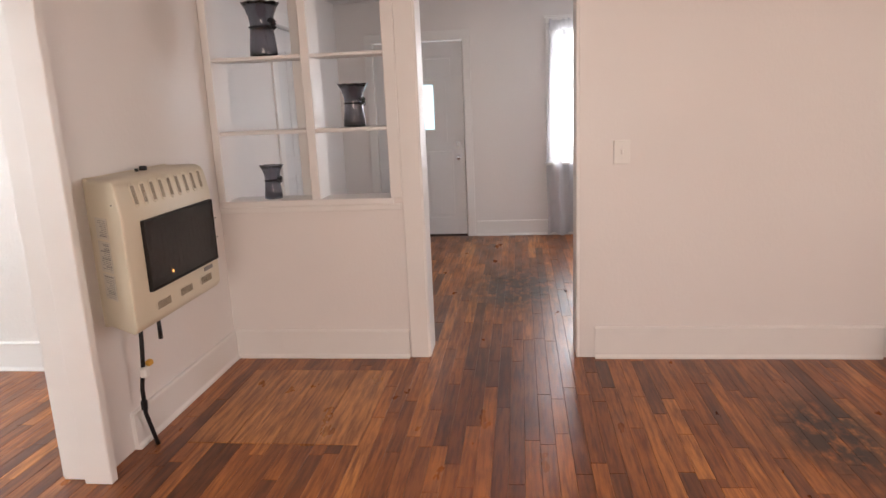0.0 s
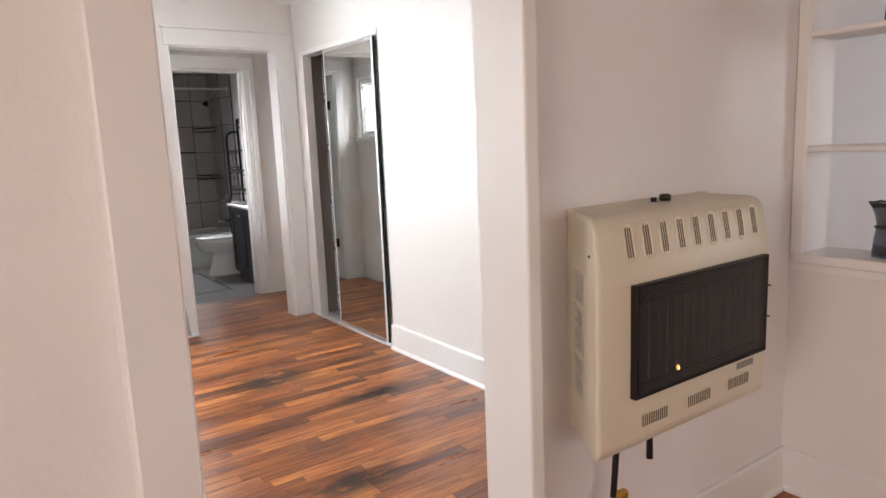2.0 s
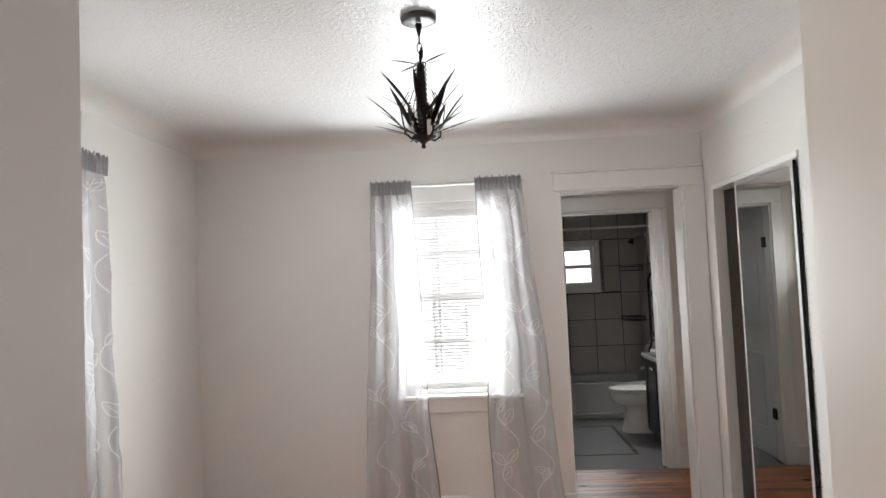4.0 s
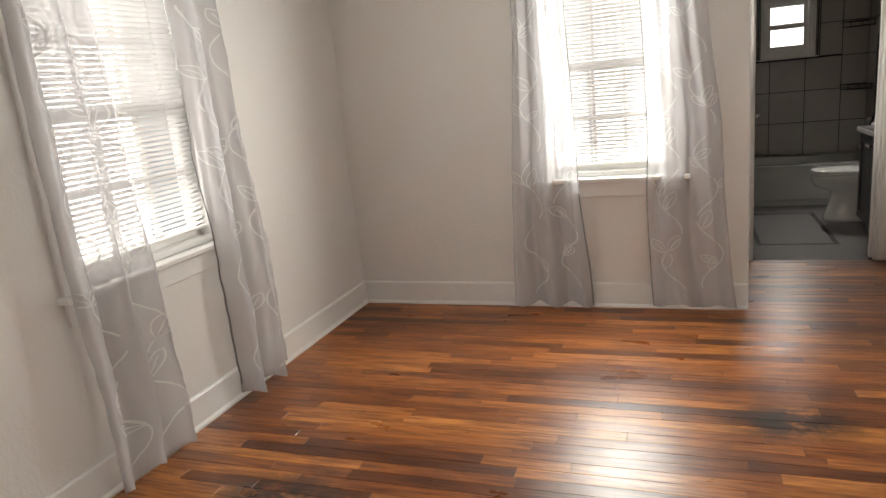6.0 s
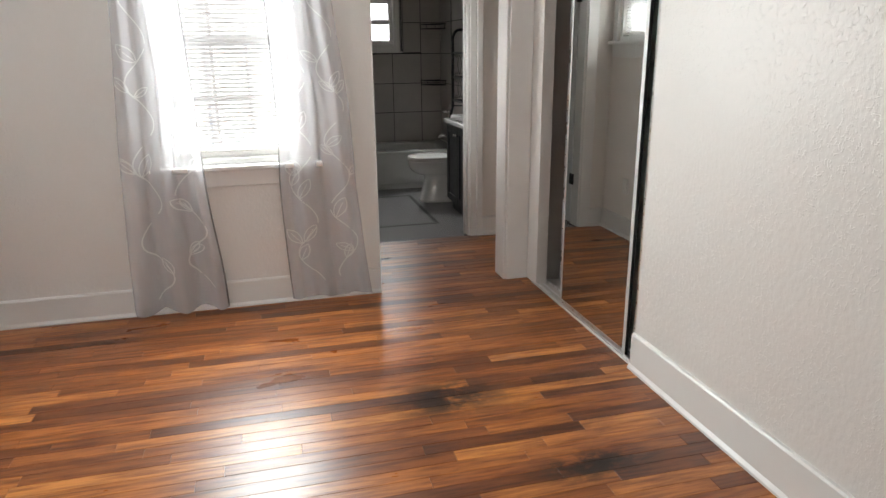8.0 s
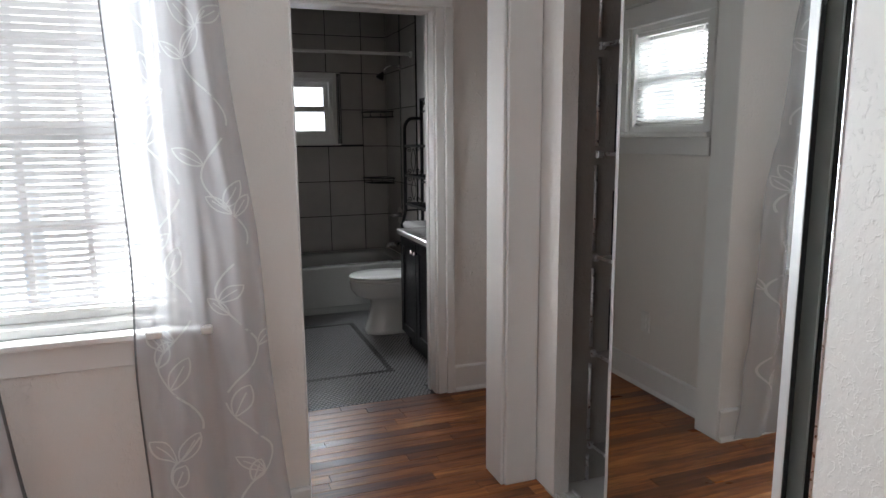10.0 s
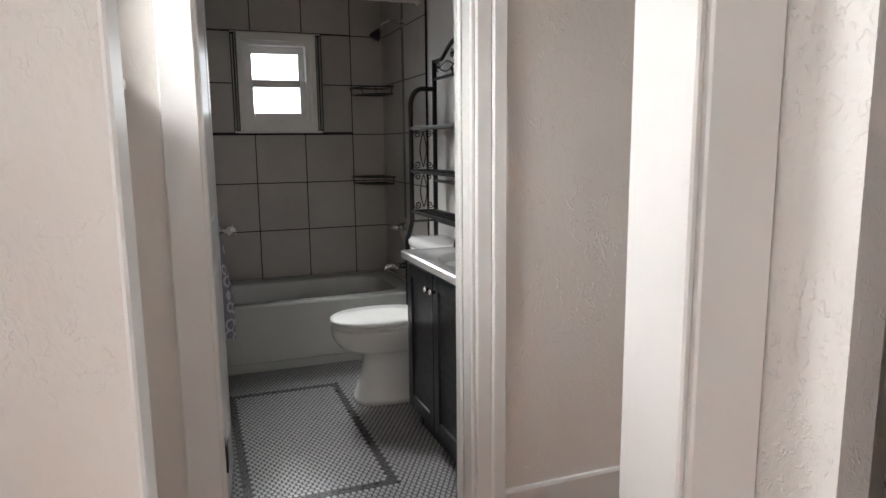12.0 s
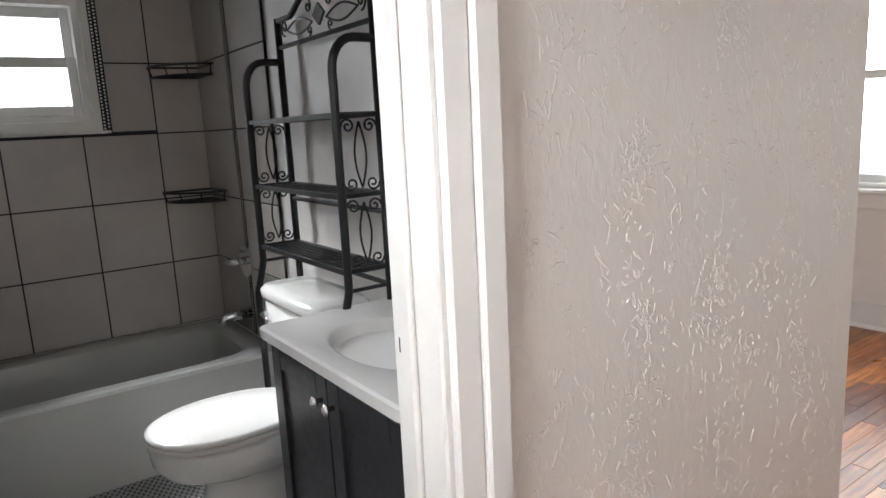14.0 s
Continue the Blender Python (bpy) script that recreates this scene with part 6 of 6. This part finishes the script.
# ---- strip floor, laid last ----
subfloor = slab("floor", -9.12, 3.35, -2.75, 7.17, -0.12, -0.016, M_SUBFLOOR, "dark varnished oak strip floor", "floor")
rng = random.Random(11)
W = 0.0635
LENGTHS = (0.34, 0.48, 0.62, 0.78, 0.95, 1.2)


def plank_mesh(length):
    bm = bmesh.new()
    e = 0.0011
    x0, x1, h = 0.0003, W - 0.0003, 0.014
    lo = [bm.verts.new(c) for c in ((x0, 0.0004, -h), (x1, 0.0004, -h), (x1, length - 0.0004, -h), (x0, length - 0.0004, -h))]
    mid = [bm.verts.new((v.co.x, v.co.y, -e)) for v in lo]
    top = [bm.verts.new((v.co.x + (e if v.co.x < W / 2 else -e), v.co.y + (e if v.co.y < length / 2 else -e), 0)) for v in lo]
    for a, b in ((lo, mid), (mid, top)):
        for k in range(4):
            bm.faces.new((a[k], a[(k + 1) % 4], b[(k + 1) % 4], b[k]))
    bm.faces.new(top)
    return bm


PLANK = {ln: mesh_of("floor_plank", plank_mesh(ln), M_PLANK) for ln in LENGTHS}
verts, faces = [], []
count = 0


def loose_plank(x, y, ln, z):
    i = len(verts)
    e, h = 0.0011, 0.014
    x0, x1, y0, y1 = x + 0.0003, x + W - 0.0003, y + 0.0004, y + ln - 0.0004
    for xx, yy in ((x0, y0), (x1, y0), (x1, y1), (x0, y1)):
        verts.append((xx, yy, z - h))
    for xx, yy in ((x0, y0), (x1, y0), (x1, y1), (x0, y1)):
        verts.append((xx, yy, z - e))
    for xx, yy in ((x0 + e, y0 + e), (x1 - e, y0 + e), (x1 - e, y1 - e), (x0 + e, y1 - e)):
        verts.append((xx, yy, z))
    for r in (0, 4):
        for k in range(4):
            faces.append((i + r + k, i + r + (k + 1) % 4, i + r + 4 + (k + 1) % 4, i + r + 4 + k))
    faces.append((i + 8, i + 9, i + 10, i + 11))


HATCH = (-6.335 + 79 * 0.0635, -6.335 + 91 * 0.0635, 2.60, 3.40)
n_rows = int((3.2 + 6.335) / W)
for row in range(-41, n_rows + 1):
    x = -6.335 + row * W
    spans = []
    if x < -6.35:
        spans = [(4.61, 7.0)]
    elif x < -5.50:
        spans = [(2.36, 7.0)]
    elif x < -5.37:
        spans = [(2.47, 3.246)]
    elif x < -1.67:
        spans = [(0.035, 3.395)]
    elif x < -1.578:
        spans = [(1.447, 2.302)]
    else:
        spans = [(-2.6, 7.02)]
    for y0, y1 in spans:
        y = y0 - rng.uniform(0, 0.6)
        while y < y1:
            ln = rng.choice(LENGTHS)
            a, b = max(y, y0), min(y + ln, y1)
            cut = [(a, b)]
            if HATCH[0] - W / 2 < x < HATCH[1] - W / 2:
                cut = [(p, q) for p, q in ((a, min(b, HATCH[2])), (max(a, HATCH[3]), b)) if q - p > 0.004]
            for p, q in cut:
                z = rng.uniform(-0.0006, 0.0)
                whole = abs((q - p) - ln) < 1e-6
                if whole and count < 300 and -5.4 < x < -2.2:
                    piece("floor_plank", PLANK[ln], subfloor, (x, p, z))
                    count += 1
                elif q - p > 0.02:
                    loose_plank(x, p, q - p, z)
            y += ln
me = bpy.data.meshes.new("floor_strips")
me.from_pydata(verts, [], faces)
me.materials.append(M_PLANKS)
strips = new("floor_strips", me)
strips.parent = subfloor
tagged(strips, "varnished oak floor strips", kind="stuff")

# let-in patch of wider boards beside the heater
hatch = thing("floor_hatch", (HATCH[0], HATCH[2], 0), label="patch of wide varnished boards let into the strip floor", category="floor hatch")
wide = (HATCH[1] - HATCH[0]) / 4
bm_b = boxes((0.001, wide - 0.001, 0.002, HATCH[3] - HATCH[2] - 0.002, -0.014, 0.001), bev=0.0015)
board = mesh_of("board", bm_b, M_HATCH)
for k in range(4):
    piece("board", board, hatch, (k * wide, 0, 0))

# bathroom floor: small white hexagons with a black border
HEX = 0.0135
bath_floor = slab("bath_floor", -8.985, -6.45, 2.36, 3.82, -0.03, -0.0025, M_FLOOR_GROUT, "white hexagon mosaic floor with a black border line", "floor")
M_HEXW = simple("white_hex", (0.37, 0.37, 0.375), 0.25, vary=0.12, scale=40)
M_HEXB = simple("black_hex", (0.012, 0.012, 0.013), 0.3)
hv, hf, hm = [], [], []
hexes = 0


def hex_mesh():
    bm = bmesh.new()
    r = HEX * 0.72
    a = [bm.verts.new((r * math.cos(math.pi / 3 * k + math.pi / 6), r * math.sin(math.pi / 3 * k + math.pi / 6), -0.004)) for k in range(6)]
    b = [bm.verts.new((v.co.x * 0.92, v.co.y * 0.92, 0.0)) for v in a]
    for k in range(6):
        bm.faces.new((a[k], a[(k + 1) % 6], b[(k + 1) % 6], b[k]))
    bm.faces.new(b)
    return bm


HEXMESH = {0: mesh_of("hex_tile", hex_mesh(), M_HEXW), 1: mesh_of("hex_tile_black", hex_mesh(), M_HEXB)}
dx, dy = HEX * 1.5, HEX * math.sqrt(3)
for i in range(-6, int(1.83 / dx)):
    for j in range(int(1.45 / dy)):
        x = -6.47 - i * dx
        y = 2.375 + j * dy + (dy / 2 if i % 2 else 0)
        bx0, bx1, by0, by1 = -7.905, -6.775, 2.67, 3.19
        w = 0.019
        if i < 1 and not 2.598 < y < 3.306:
            continue
        on = (bx0 - w < x < bx1 + w and by0 - w < y < by1 + w) and not (bx0 + w < x < bx1 - w and by0 + w < y < by1 - w)
        near = -7.05 < x < -6.85 and 2.75 < y < 3.2
        if near and hexes < 300:
            piece("hex_tile", HEXMESH[int(on)], bath_floor, (x, y, 0), (0, 0, math.pi / 6))
            hexes += 1
        else:
            k0 = len(hv)
            r = HEX * 0.72
            for s, z in ((1.0, -0.004), (0.92, 0.0)):
                for k in range(6):
                    hv.append((x + r * s * math.cos(math.pi / 3 * k), y + r * s * math.sin(math.pi / 3 * k), z))
            for k in range(6):
                hf.append((k0 + k, k0 + (k + 1) % 6, k0 + 6 + (k + 1) % 6, k0 + 6 + k))
                hm.append(int(on))
            hf.append(tuple(k0 + 6 + k for k in range(6)))
            hm.append(int(on))
me = bpy.data.meshes.new("hex_mosaic")
me.from_pydata(hv, [], hf)
me.materials.append(M_HEXW)
me.materials.append(M_HEXB)
me.polygons.foreach_set("material_index", hm)
mosaic = new("hex_mosaic", me)
mosaic.parent = bath_floor
tagged(mosaic, "small hexagon floor mosaic", kind="stuff")
